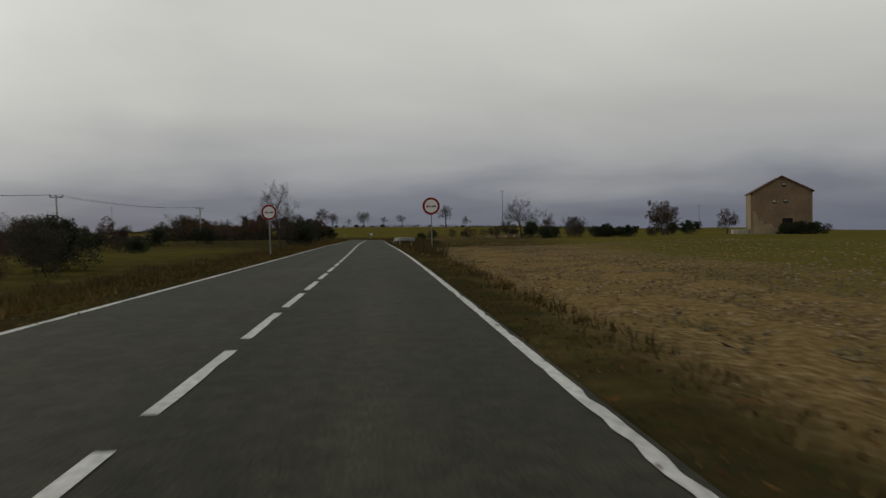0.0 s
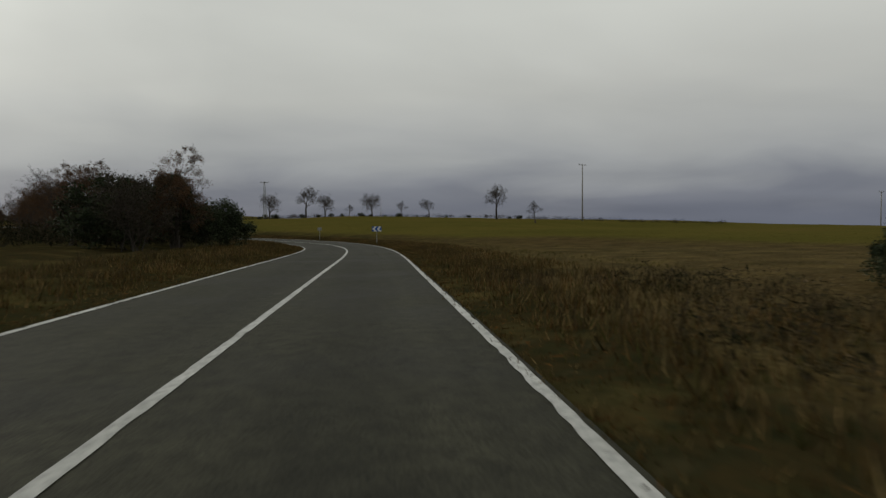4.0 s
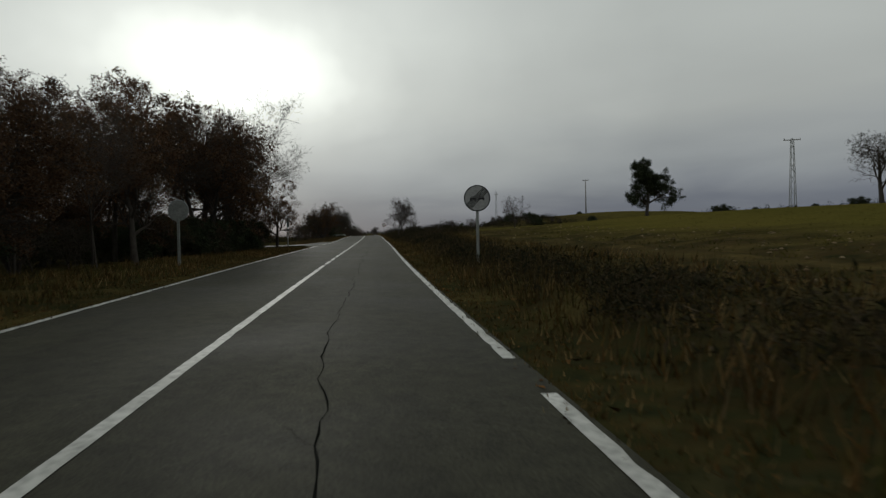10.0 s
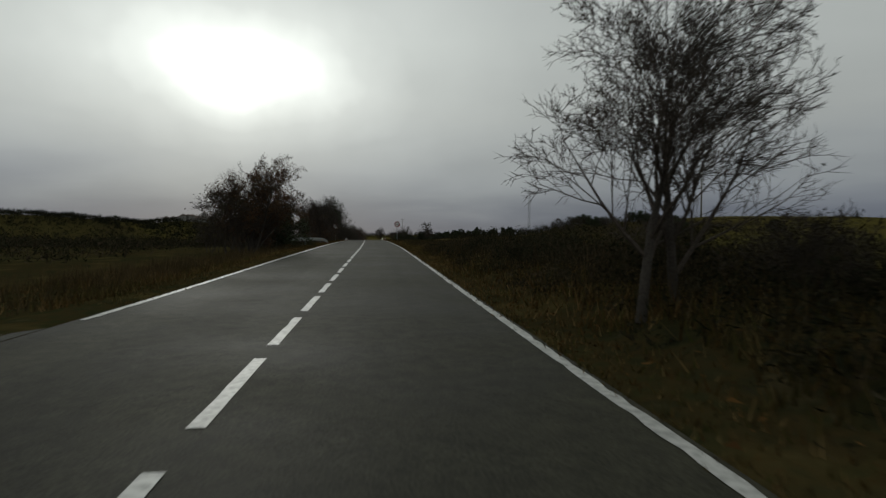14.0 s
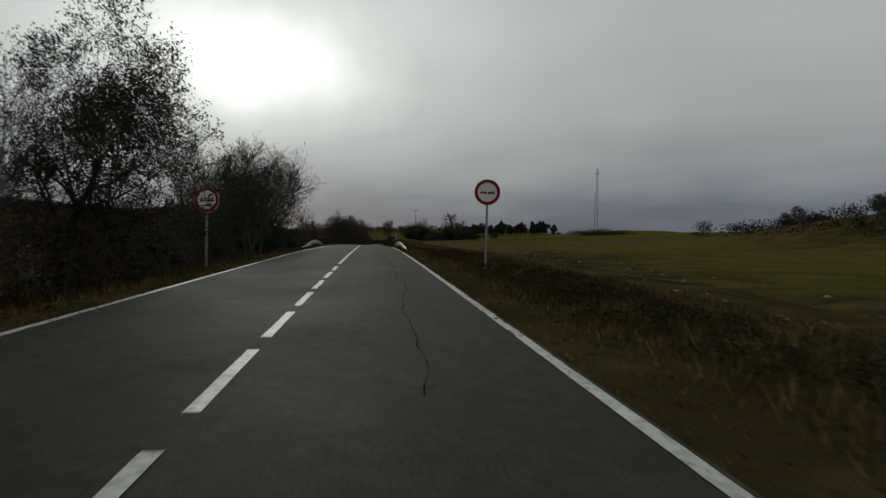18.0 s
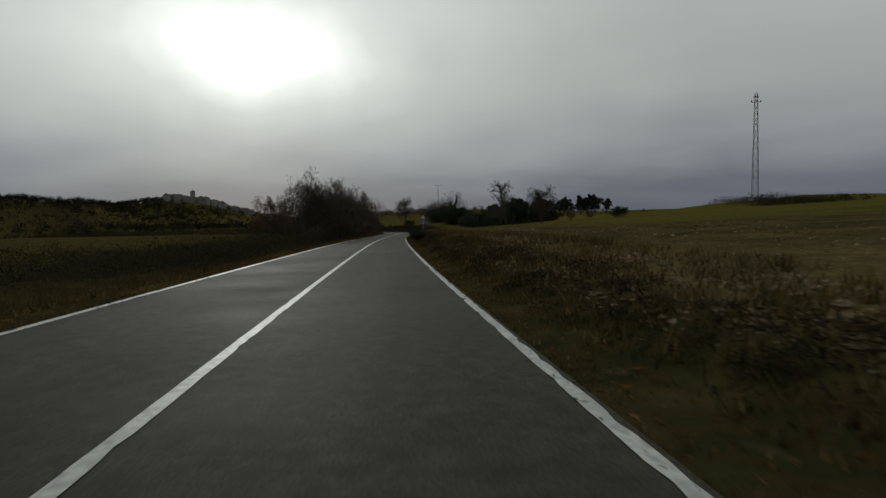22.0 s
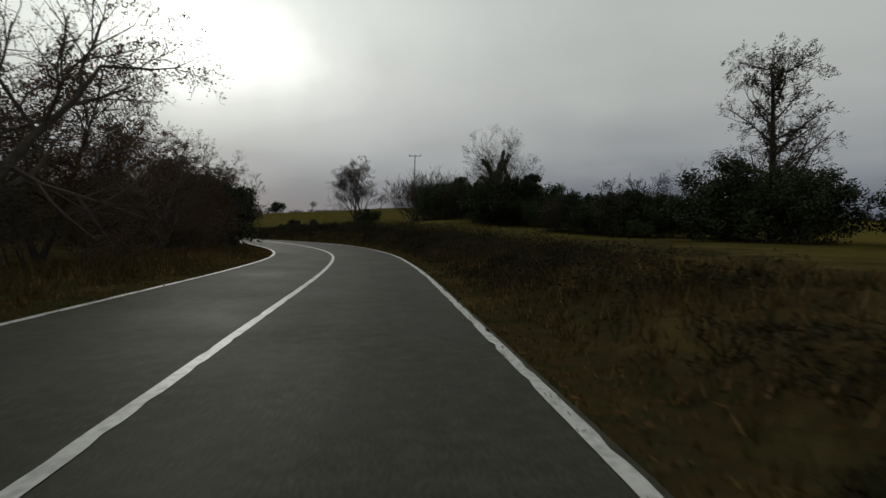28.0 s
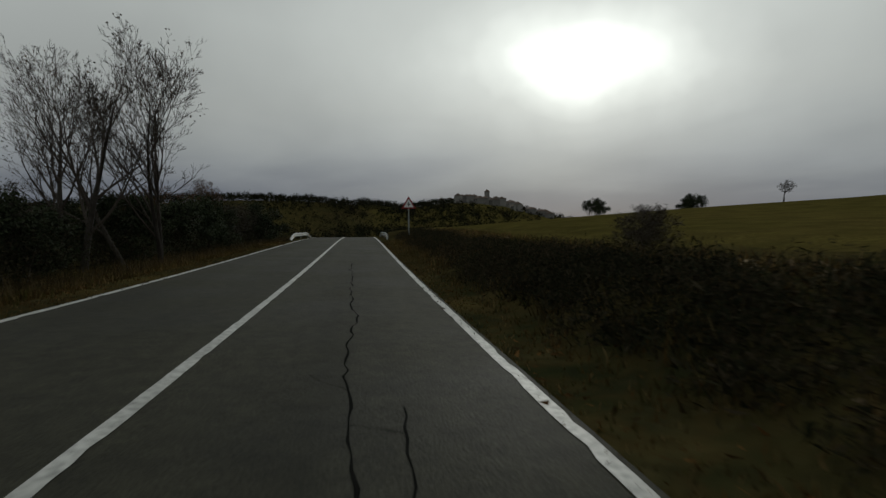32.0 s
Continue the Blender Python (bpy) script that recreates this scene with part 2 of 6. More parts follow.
def asphalt_material():
    """Grey asphalt: stretched wear along the road, stains, fine aggregate."""
    m = bpy.data.materials.new("worn_asphalt")
    m.use_nodes = True
    n, l = m.node_tree.nodes, m.node_tree.links
    b = n["Principled BSDF"]
    tc, uv = n.new("ShaderNodeTexCoord"), n.new("ShaderNodeUVMap")

    def tex(src, scale, detail, stretch=(1, 1, 1)):
        mp, t = n.new("ShaderNodeMapping"), n.new("ShaderNodeTexNoise")
        mp.inputs["Scale"].default_value = stretch
        l.new(src, mp.inputs[0])
        t.inputs["Scale"].default_value, t.inputs["Detail"].default_value = scale, detail
        l.new(mp.outputs[0], t.inputs["Vector"])
        return t.outputs[0]

    def ramp(fac, *stops):
        r = n.new("ShaderNodeValToRGB")
        e = r.color_ramp.elements
        for i, (p, c) in enumerate(stops):
            k = e[i] if i < 2 else e.new(p)
            k.position, k.color = p, (*c, 1)
        l.new(fac, r.inputs[0])
        return r.outputs[0]

    def mul(a, c):
        k = n.new("ShaderNodeMixRGB")
        k.blend_type, k.inputs[0].default_value = "MULTIPLY", 1.0
        l.new(a, k.inputs[1])
        l.new(c, k.inputs[2])
        return k.outputs[0]

    streak = tex(uv.outputs[0], 1.0, 4, (0.05, 1.1, 1))
    stain = tex(tc.outputs["Object"], 0.45, 6)
    grain = tex(tc.outputs["Object"], 45.0, 3)
    mottle = tex(tc.outputs["Object"], 5.0, 5)
    track = tex(uv.outputs[0], 1.0, 3, (0.012, 0.75, 1))
    col = mul(mul(mul(mul(ramp(streak, (0.3, (0.0345, 0.0343, 0.0256)), (0.7, (0.0460, 0.0456, 0.0340))), ramp(stain, (0.3, (0.78, 0.78, 0.79)), (0.62, (1.08, 1.07, 1.05)))),
              ramp(grain, (0.3, (0.62, 0.62, 0.62)), (0.7, (1.4, 1.39, 1.35)))), ramp(mottle, (0.34, (0.80, 0.80, 0.81)), (0.66, (1.14, 1.14, 1.12)))),
              ramp(track, (0.35, (0.86, 0.86, 0.86)), (0.65, (1.10, 1.10, 1.08))))
    l.new(col, b.inputs["Base Color"])
    r = n.new("ShaderNodeMapRange")
    r.inputs["From Min"].default_value, r.inputs["From Max"].default_value = 0.3, 0.7
    r.inputs["To Min"].default_value, r.inputs["To Max"].default_value = 0.60, 0.74
    l.new(stain, r.inputs["Value"])
    l.new(r.outputs[0], b.inputs["Roughness"])
    b.inputs["Specular IOR Level"].default_value = 0.05
    bp = n.new("ShaderNodeBump")
    bp.inputs["Strength"].default_value, bp.inputs["Distance"].default_value = 0.6, 0.01
    l.new(grain, bp.inputs["Height"])
    l.new(bp.outputs[0], b.inputs["Normal"])
    return m


M["asphalt"] = asphalt_material()


def island_material(name, stops, rough=0.9):
    """Colour by a random value for each loose piece of a joined mesh."""
    m = bpy.data.materials.new(name)
    m.use_nodes = True
    n, l = m.node_tree.nodes, m.node_tree.links
    b, g, r = n["Principled BSDF"], n.new("ShaderNodeNewGeometry"), n.new("ShaderNodeValToRGB")
    e = r.color_ramp.elements
    for i, (p, c) in enumerate(stops):
        k = e[i] if i < 2 else e.new(p)
        k.position, k.color = p, (*c, 1)
    l.new(g.outputs["Random Per Island"], r.inputs[0])
    tc, t, mx = n.new("ShaderNodeTexCoord"), n.new("ShaderNodeTexNoise"), n.new("ShaderNodeMixRGB")
    t.inputs["Scale"].default_value, t.inputs["Detail"].default_value = 0.25, 4.0
    l.new(tc.outputs["Object"], t.inputs["Vector"])
    mx.blend_type, mx.inputs[0].default_value = "MULTIPLY", 0.7
    l.new(r.outputs[0], mx.inputs[1])
    r2 = n.new("ShaderNodeValToRGB")
    r2.color_ramp.elements[0].position, r2.color_ramp.elements[0].color = 0.35, (0.45, 0.48, 0.40, 1)
    r2.color_ramp.elements[1].position, r2.color_ramp.elements[1].color = 0.65, (1.15, 1.0, 0.9, 1)
    l.new(t.outputs[0], r2.inputs[0])
    l.new(r2.outputs[0], mx.inputs[2])
    l.new(mx.outputs[0], b.inputs["Base Color"])
    b.inputs["Roughness"].default_value, b.inputs["Specular IOR Level"].default_value = rough, 0.0
    return m


M["dry_grass"] = island_material("dry_grass", ((0.0, (0.030, 0.028, 0.014)), (1.0, (0.230, 0.170, 0.080)), (0.35, (0.110, 0.066, 0.026)), (0.6, (0.056, 0.064, 0.020)), (0.8, (0.150, 0.104, 0.046))))
M["weeds"] = island_material("dead_weeds", ((0.0, (0.036, 0.030, 0.017)), (1.0, (0.120, 0.092, 0.050)), (0.5, (0.072, 0.056, 0.030))))
M["scrub"] = island_material("winter_scrub", ((0.0, (0.016, 0.019, 0.011)), (1.0, (0.070, 0.058, 0.040)), (0.4, (0.030, 0.031, 0.019)), (0.75, (0.048, 0.042, 0.028))))
M["wood_far"] = island_material("far_woodland", ((0.0, (0.012, 0.016, 0.010)), (1.0, (0.036, 0.030, 0.020)), (0.6, (0.020, 0.024, 0.014))))
M["straw"] = island_material("straw", ((0.0, (0.100, 0.070, 0.034)), (1.0, (0.30, 0.225, 0.120)), (0.5, (0.180, 0.128, 0.062))))
M["crop"] = island_material("young_crop", ((0.0, (0.044, 0.046, 0.012)), (1.0, (0.110, 0.094, 0.028)), (0.5, (0.072, 0.070, 0.018))))
M["litter"] = island_material("leaf_litter", ((0.0, (0.030, 0.020, 0.010)), (1.0, (0.150, 0.085, 0.034)), (0.45, (0.070, 0.038, 0.016)), (0.75, (0.110, 0.060, 0.022))))
M["stones"] = island_material("field_stones", ((0.0, (0.085, 0.066, 0.042)), (1.0, (0.26, 0.215, 0.150)), (0.6, (0.16, 0.128, 0.084))))


def part(name, verts, faces, mat, parent=None, label="", smooth=False, kind=""):
    """One mesh object, under a thing where one is given."""
    me = bpy.data.meshes.new(name)
    me.from_pydata([tuple(v) for v in verts], [], [tuple(f) for f in faces])
    me.materials.append(mat)
    if smooth:
        me.shade_smooth()
    ob = new(name, me)
    if parent is not None:
        ob.parent = parent
    if label or kind:
        tagged(ob, label=label, kind=kind)
    return ob


def thing(name, m, label, category, group="", kind=""):
    ob = new(name)
    ob.empty_display_size = 0.2
    ob.matrix_basis = m
    return tagged(ob, label=label, category=category, group=group, kind=kind)


def box(x0, x1, y0, y1, z0, z1):
    v = [(x, y, z) for z in (z0, z1) for y in (y0, y1) for x in (x0, x1)]
    return v, [(0, 2, 3, 1), (4, 5, 7, 6), (0, 1, 5, 4), (2, 6, 7, 3), (0, 4, 6, 2), (1, 3, 7, 5)]


def tube(points, radii, sides=6, cap=True):
    """A tapered tube along points."""
    v, f = [], []
    pts = [Vector(p) for p in points]
    for i, p in enumerate(pts):
        d = (pts[min(i + 1, len(pts) - 1)] - pts[max(i - 1, 0)]).normalized()
        a = d.orthogonal().normalized()
        b = d.cross(a)
        for k in range(sides):
            t = 2 * math.pi * k / sides
            v.append(p + (a * math.cos(t) + b * math.sin(t)) * radii[i])
    for i in range(len(pts) - 1):
        for k in range(sides):
            k2 = (k + 1) % sides
            f.append((i * sides + k, i * sides + k2, (i + 1) * sides + k2, (i + 1) * sides + k))
    if cap:
        f.append(tuple(range(sides))[::-1])
        f.append(tuple((len(pts) - 1) * sides + k for k in range(sides)))
    return v, f


def disc(r, n=40, y=0.0, depth=0.0, cx=0.0, cz=0.0):
    """An upright disc facing -y."""
    v = [(cx + r * math.cos(2 * math.pi * k / n), y, cz + r * math.sin(2 * math.pi * k / n)) for k in range(n)]
    f = [tuple(range(n))]
    if depth:
        v += [(a, y + depth, c) for a, _, c in v]
        f.append(tuple(range(2 * n - 1, n - 1, -1)))
        f += [(k, n + k, n + (k + 1) % n, (k + 1) % n) for k in range(n)]
    return v, f


def joined(*vf):
    v, f = [], []
    for a, b in vf:
        o = len(v)
        v += list(a)
        f += [tuple(i + o for i in q) for q in b]
    return v, f

# ------------------------------------------------------------------ the road's line
# heading in degrees to the left of +y, against metres along the road
HEADING = ((0, -5.25), (40, -5.5), (80, -4.2), (110, -5.21), (130, -4.66), (145, -3.89), (158, -4.06), (170, -1.91), (182, 3.24), (194, 10.08), (206, 21.08), (218, 28.22), (230, 34.62), (242, 37.49), (256, 37.96), (280, 37.16), (310, 37.49), (340, 37.58), (380, 38.53), (420, 38.58), (450, 39.27), (480, 38.08), (510, 37.31), (540, 36.2), (560, 34.82), (575, 33.64), (588, 33.9), (600, 37.08), (612, 45.29), (624, 55.28), (636, 66.19), (648, 71.63), (664, 71.63), (690, 71.62), (900, 71.6))
LEVEL = ((0, 0.04), (20, 0.04), (40, 0.06), (60, 0.1), (80, 0.09), (100, 0.04), (120, -0.03), (140, -0.15), (160, -0.35), (180, -0.59), (200, -0.79), (220, -0.79), (240, -0.63), (260, -0.33), (280, 0.02), (300, 0.39), (320, 0.68), (340, 1.13), (360, 1.51), (380, 1.78), (400, 1.97), (420, 2.11), (440, 2.04), (460, 1.76), (480, 1.44), (500, 1.15), (520, 0.84), (540, 0.51), (560, 0.2), (580, -0.01), (600, -0.34), (620, -0.62), (640, -0.7), (660, -0.7), (690, -0.3), (702, -0.2), (716, -0.28), (740, -1.0), (900, -7.0))
BANK = ((0, 1.6), (20, 1.6), (40, 1.4), (60, 0.6), (80, 0.1), (100, -0.3), (120, -0.0), (140, 0.1), (160, 0.6), (180, -0.4), (200, -1.5), (220, -2.0), (240, -0.8), (260, 0.5), (280, 0.6), (300, -0.2), (320, -0.7), (340, -0.0), (360, -0.1), (380, -0.6), (400, -0.6), (420, -0.5), (440, -0.3), (460, 0.4), (480, 0.8), (500, 0.6), (520, 0.4), (540, -0.2), (560, -0.5), (580, 0.1), (600, -1.4), (620, -2.7), (640, 1.8), (660, 1.5), (700, 0))
START = (-4.86106219, -35.71391472)
LEN = 900
STATION = np.arange(0, LEN, 1.0)
_hd = np.radians(np.interp(STATION + 0.5, [a for a, _ in HEADING], [b for _, b in HEADING]))
ROAD_X = START[0] + np.concatenate([[0], np.cumsum(-np.sin(_hd))])[:-1]
ROAD_Y = START[1] + np.concatenate([[0], np.cumsum(np.cos(_hd))])[:-1]
ROAD_H = np.radians(np.interp(STATION, [a for a, _ in HEADING], [b for _, b in HEADING]))
_k = np.hanning(31)
_k /= _k.sum()


def _soft(table):
    v = np.interp(STATION, [a for a, _ in table], [b for _, b in table])
    return np.convolve(np.pad(v, 15, mode="edge"), _k, "valid")


ROAD_Z, ROAD_B = _soft(LEVEL), np.tan(np.radians(_soft(BANK)))
LANE = 2.92


def on_road(s, d, lift=0.0):
    """World place of the point d metres right of the centre line at station s, on the road's banked surface."""
    i = min(max(s, 0), LEN - 2)
    x, y, z, h, b = (float(np.interp(i, STATION, a)) for a in (ROAD_X, ROAD_Y, ROAD_Z, ROAD_H, ROAD_B))
    return Vector((x + math.cos(h) * d, y + math.sin(h) * d, z - b * d + lift))


def heading(s):
    return math.degrees(float(np.interp(s, STATION, ROAD_H)))


# height above the road at 6, 25 and 80 m from the centre line
RIGHT = ((0, -0.2, -0.2, -0.3), (84, -0.25, -0.2, 0.1), (88.5, -0.8, -0.6, 0.1), (95.5, -0.8, -0.6, 0.2), (100, -0.3, -0.2, 0.3), (150, 0.0, 0.3, 0.8), (185, 0.0, 0.6, 1.8), (210, 0.1, 1.0, 3.2), (235, 0.1, 1.2, 3.6), (300, 0.6, 2.0, 3.8), (345, 0.4, 1.2, 2.5),
         (395, -0.1, 0.2, 3.0), (425, -0.1, 0.4, 4.2), (450, 0.1, 0.8, 4.4), (485, 0.8, 1.6, 4.4), (520, 0.8, 1.8, 4.8), (545, 0.8, 1.9, 4.9), (562, 0.75, 1.8, 5.4), (572, 0.7, 1.8, 6.8), (584, 0.65, 1.1, 4.0), (594, 0.6, 0.9, 2.4), (612, 0.85, 1.3, 3.0), (632, 1.2, 2.8, 4.6), (644, 1.0, 2.2, 4.0), (651, 0.75, 1.6, 3.6), (662, 0.65, 1.4, 3.4), (690, 0.7, 2.0, 5.8), (760, 0.6, 2.0, 5.8), (900, 0.2, 1.0, 3.0))
LEFT = ((0, -0.4, -0.5, -0.3), (100, -0.3, -0.3, 0.0), (160, 0.25, 0.7, 1.2), (230, 0.4, 0.6, 0.8), (298, -0.1, -0.3, -0.6),
        (405, -0.8, -1.5, -2.0), (505, -0.7, -1.8, -3.0), (600, 0.2, 0.4, 0.5), (645, -0.3, -0.6, -1.5), (900, -0.5, -1.0, -3.0))


def nearest(x, y):
    """Station and distance to the right of the road's line for many places."""
    x, y = np.asarray(x, float), np.asarray(y, float)
    s, d = np.empty(x.shape), np.empty(x.shape)
    rx, ry, rs = ROAD_X[::4], ROAD_Y[::4], STATION[::4]
    for a in range(0, x.size, 20000):
        q = slice(a, a + 20000)
        k = np.argmin((x[q, None] - rx[None]) ** 2 + (y[q, None] - ry[None]) ** 2, axis=1)
        h = ROAD_H[::4][k]
        dx, dy = x[q] - rx[k], y[q] - ry[k]
        along = -np.sin(h) * dx + np.cos(h) * dy
        along = np.where((k == 0) | (k == len(rx) - 1), along, np.clip(along, -4, 4))
        s[q] = rs[k] + along
        side = np.cos(h) * dx + np.sin(h) * dy
        d[q] = np.sign(side) * np.hypot(dx + np.sin(h) * along, dy - np.cos(h) * along)
    return s, d


HILLS = ((-900, 860, 35, 230, 130, 120), (-840, 600, 34, 330, 130, 100), (-1500, 300, 60, 700, 300, 80), (-650, 1250, 20, 420, 260, 20),
         (-300, 1500, 18, 700, 300, 0), (500, 1500, 10, 600, 400, 0), (-1000, 120, 20, 400, 250, 60), (-600, -250, 12, 500, 250, 0))


def ground_z(x, y, s=None, d=None):
    x, y = np.asarray(x, float), np.asarray(y, float)
    if s is None:
        s, d = nearest(x, y)
    sc = np.clip(s, 0, LEN - 1)
    out = np.interp(sc, STATION, ROAD_Z)
    a = np.hypot(d, np.maximum(s - LEN + 1, 0) + np.maximum(-s, 0))
    for side, tab in ((1, RIGHT), (-1, LEFT)):
        t = np.array(tab)
        h6, h25, h80 = (np.interp(sc, t[:, 0], t[:, c]) for c in (1, 2, 3))
        h = np.where(a < 6, h6 * np.interp(a, [3.3, 3.85, 4.95, 6], [0, 0.05, 0.80, 1]), np.where(a < 25, h6 + (h25 - h6) * (a - 6) / 19, h25 + (h80 - h25) * np.clip((a - 25) / 55, 0, 1)))
        edge = np.interp(sc, STATION, ROAD_B) * np.clip(1.5 - a / 12, 0, 1) * -np.clip(d, -3.3, 3.3)
        out = out + np.where(np.sign(d) == side, h + edge, 0)
    # the scrubby embankment behind the field
    out = out + np.where(d > 0, 2.2 * np.clip((a - 33) / 8, 0, 1) * np.clip((sc - 380) / 14, 0, 1) * np.clip((452 - sc) / 22, 0, 1) * np.clip((130 - a) / 60, 0, 1), 0)
    # the hollow in which the barn stands
    out = out - 2.0 * np.exp(-((x - 105) ** 2 + (y - 100) ** 2) / 60.0 ** 2) * np.clip((d - 25) / 50, 0, 1)
    # the field drops away behind the first ridge, and rises beyond the last bend
    out = out - 4.0 * np.exp(-((x - 92) ** 2 + (y - 225) ** 2) / 42.0 ** 2)
    fall = np.minimum(0.045 * np.maximum(a - 105, 0), 190) * np.clip((x - 0.35 * (y - 60) - 40) / 80, 0, 1)
    w = np.clip((a - 80) / 200, 0, 1)
    hill = np.zeros(x.shape)
    for hx, hy, hz, rx, ry, ang in HILLS:
        c, q = math.cos(radians(ang)), math.sin(radians(ang))
        u, v = (x - hx) * c + (y - hy) * q, -(x - hx) * q + (y - hy) * c
        hill = np.maximum(hill, hz * np.exp(-(u / rx) ** 2 * 1.5 - (v / ry) ** 2 * 1.5))
    out = out * (1 - 0.6 * w) + hill * w - fall
    out = out + 0.10 * np.sin(x * 0.13 + 1.0) * np.sin(y * 0.11) * np.clip((a - 6) / 12, 0, 1) + 0.5 * w * np.sin(x * 0.021) * np.sin(y * 0.017 + 2)
    return out


def gz(x, y):
    return float(ground_z([x], [y])[0])


def at(s, d, lift=0.0, turn=0.0):
    """Pose on the ground beside the road, turned with it."""
    p = on_road(s, d)
    return pose(p.x, p.y, gz(p.x, p.y) + lift, 0, 0, heading(s) + turn)


# ------------------------------------------------------------------ ground


def ramp_coords(lo, hi, step, far, side):
    a = [hi if side > 0 else lo]
    st = step
    while abs(a[-1]) < far:
        st *= 1.22
        a.append(a[-1] + side * st)
    return a[1:]


def field_masks(s, d, x, y):
    """How far each place is green crop, pale stony stubble, bare brown scrub."""
    wob = 3.0 * np.sin(x * 0.05 + y * 0.031) + 1.6 * np.sin(x * 0.17 - y * 0.13)
    right = d > 0
    a = np.abs(d)
    g_start = np.interp(s, [0, 60, 105, 150, 200, 300, 330, 400, 432, 446, 475, 500, 540, 600, 660, 900], [13, 13, 20, 26, 13, 11, 9, 8, 10, 34, 30, 12, 9, 12, 8, 8])
    green = np.where(right, np.clip((a + wob - g_start) / 5, 0, 1), np.clip((a + wob - np.interp(s, [0, 95, 130], [8, 8, 30])) / 14, 0, np.interp(s, [0, 95, 130], [0.6, 0.6, 0.35])) * np.clip((190 - a) / 80, 0, 1))
    green = green * (1 - 0.85 * right * np.clip((a - 31) / 3, 0, 1) * np.clip((62 - a) / 10, 0, 1) * np.clip((s - 380) / 12, 0, 1) * np.clip((452 - s) / 15, 0, 1))
    green = green * np.interp(s, [340, 360, 425, 440, 640, 665], [1, 0.62, 0.62, 1, 1, 0.6])
    st_on = np.interp(s, [0, 80, 98, 150, 205, 236, 262, 300, 425, 436, 470, 480, 560, 585, 900], [1, 1, 0.1, 0.4, 0.25, 0.0, 0.15, 0.1, 0.1, 0.4, 0.4, 0.25, 0.25, 0.1, 0.1])
    stub = np.where(right, np.clip((a - np.interp(s, [0, 70, 98], [3.6, 3.6, 4.3])) / 1.2, 0, 1) * st_on, 0.0)
    return green, stub


def ground_material():
    m = bpy.data.materials.new("fields_and_scrub")
    m.use_nodes = True
    n, l = m.node_tree.nodes, m.node_tree.links
    b = n["Principled BSDF"]
    tc = n.new("ShaderNodeTexCoord")

    def noise_tex(scale, detail=4.0, stretch=None):
        t = n.new("ShaderNodeTexNoise")
        t.inputs["Scale"].default_value, t.inputs["Detail"].default_value = scale, detail
        l.new(tc.outputs["Object"], t.inputs["Vector"])
        return t.outputs[0]

    def ramp(fac, stops):
        r = n.new("ShaderNodeValToRGB")
        e = r.color_ramp.elements
        e[0].position, e[0].color = stops[0][0], (*stops[0][1], 1)
        e[1].position, e[1].color = stops[-1][0], (*stops[-1][1], 1)
        for p, c in stops[1:-1]:
            k = e.new(p)
            k.color = (*c, 1)
        l.new(fac, r.inputs[0])
        return r.outputs[0]

    def mix(fac, a, c):
        k = n.new("ShaderNodeMixRGB")
        l.new(fac, k.inputs[0])
        l.new(a, k.inputs[1])
        l.new(c, k.inputs[2])
        return k.outputs[0]

    big, mid, fine = noise_tex(0.045, 5), noise_tex(0.6, 6), noise_tex(7.0, 4)
    patch = noise_tex(1.7, 5)
    litter = ramp(patch, ((0.30, (0.012, 0.015, 0.009)), (0.42, (0.030, 0.031, 0.013)), (0.52, (0.046, 0.031, 0.013)), (0.62, (0.026, 0.026, 0.013)), (0.74, (0.072, 0.057, 0.029))))
    scrub = mix(fine, litter, ramp(big, ((0.35, (0.033, 0.025, 0.011)), (0.65, (0.025, 0.028, 0.011)))))
    crop = mix(mid, ramp(big, ((0.32, (0.070, 0.066, 0.015)), (0.55, (0.102, 0.084, 0.020)), (0.72, (0.124, 0.080, 0.028)))), ramp(fine, ((0.3, (0.044, 0.043, 0.010)), (0.75, (0.125, 0.105, 0.028)))))
    stub = mix(mid, ramp(fine, ((0.35, (0.075, 0.050, 0.022)), (0.55, (0.195, 0.135, 0.060)), (0.75, (0.330, 0.260, 0.155)))), ramp(big, ((0.3, (0.130, 0.086, 0.036)), (0.7, (0.160, 0.116, 0.052)))))
    masks = n.new("ShaderNodeAttribute")
    masks.attribute_name = "cover"
    sp = n.new("ShaderNodeSeparateColor")
    l.new(masks.outputs["Color"], sp.inputs[0])

    def rough_edge(v):
        k = n.new("ShaderNodeMath")
        k.operation, k.use_clamp = "MULTIPLY_ADD", True
        q = n.new("ShaderNodeMath")
        q.operation = "SUBTRACT"
        q.inputs[1].default_value = 0.5
        l.new(mid, q.inputs[0])
        k.inputs[1].default_value = 1.1
        l.new(q.outputs[0], k.inputs[0])
        l.new(v, k.inputs[2])
        return k.outputs[0]

    c1 = mix(rough_edge(sp.outputs["Green"]), scrub, stub)
    c2 = mix(rough_edge(sp.outputs["Red"]), c1, crop)
    l.new(c2, b.inputs["Base Color"])
    b.inputs["Roughness"].default_value = 0.95
    b.inputs["Specular IOR Level"].default_value = 0.0
    bp = n.new("ShaderNodeBump")
    bp.inputs["Strength"].default_value, bp.inputs["Distance"].default_value = 0.9, 0.06
    l.new(fine, bp.inputs["Height"])
    l.new(bp.outputs[0], b.inputs["Normal"])
    return m


M["ground"] = ground_material()


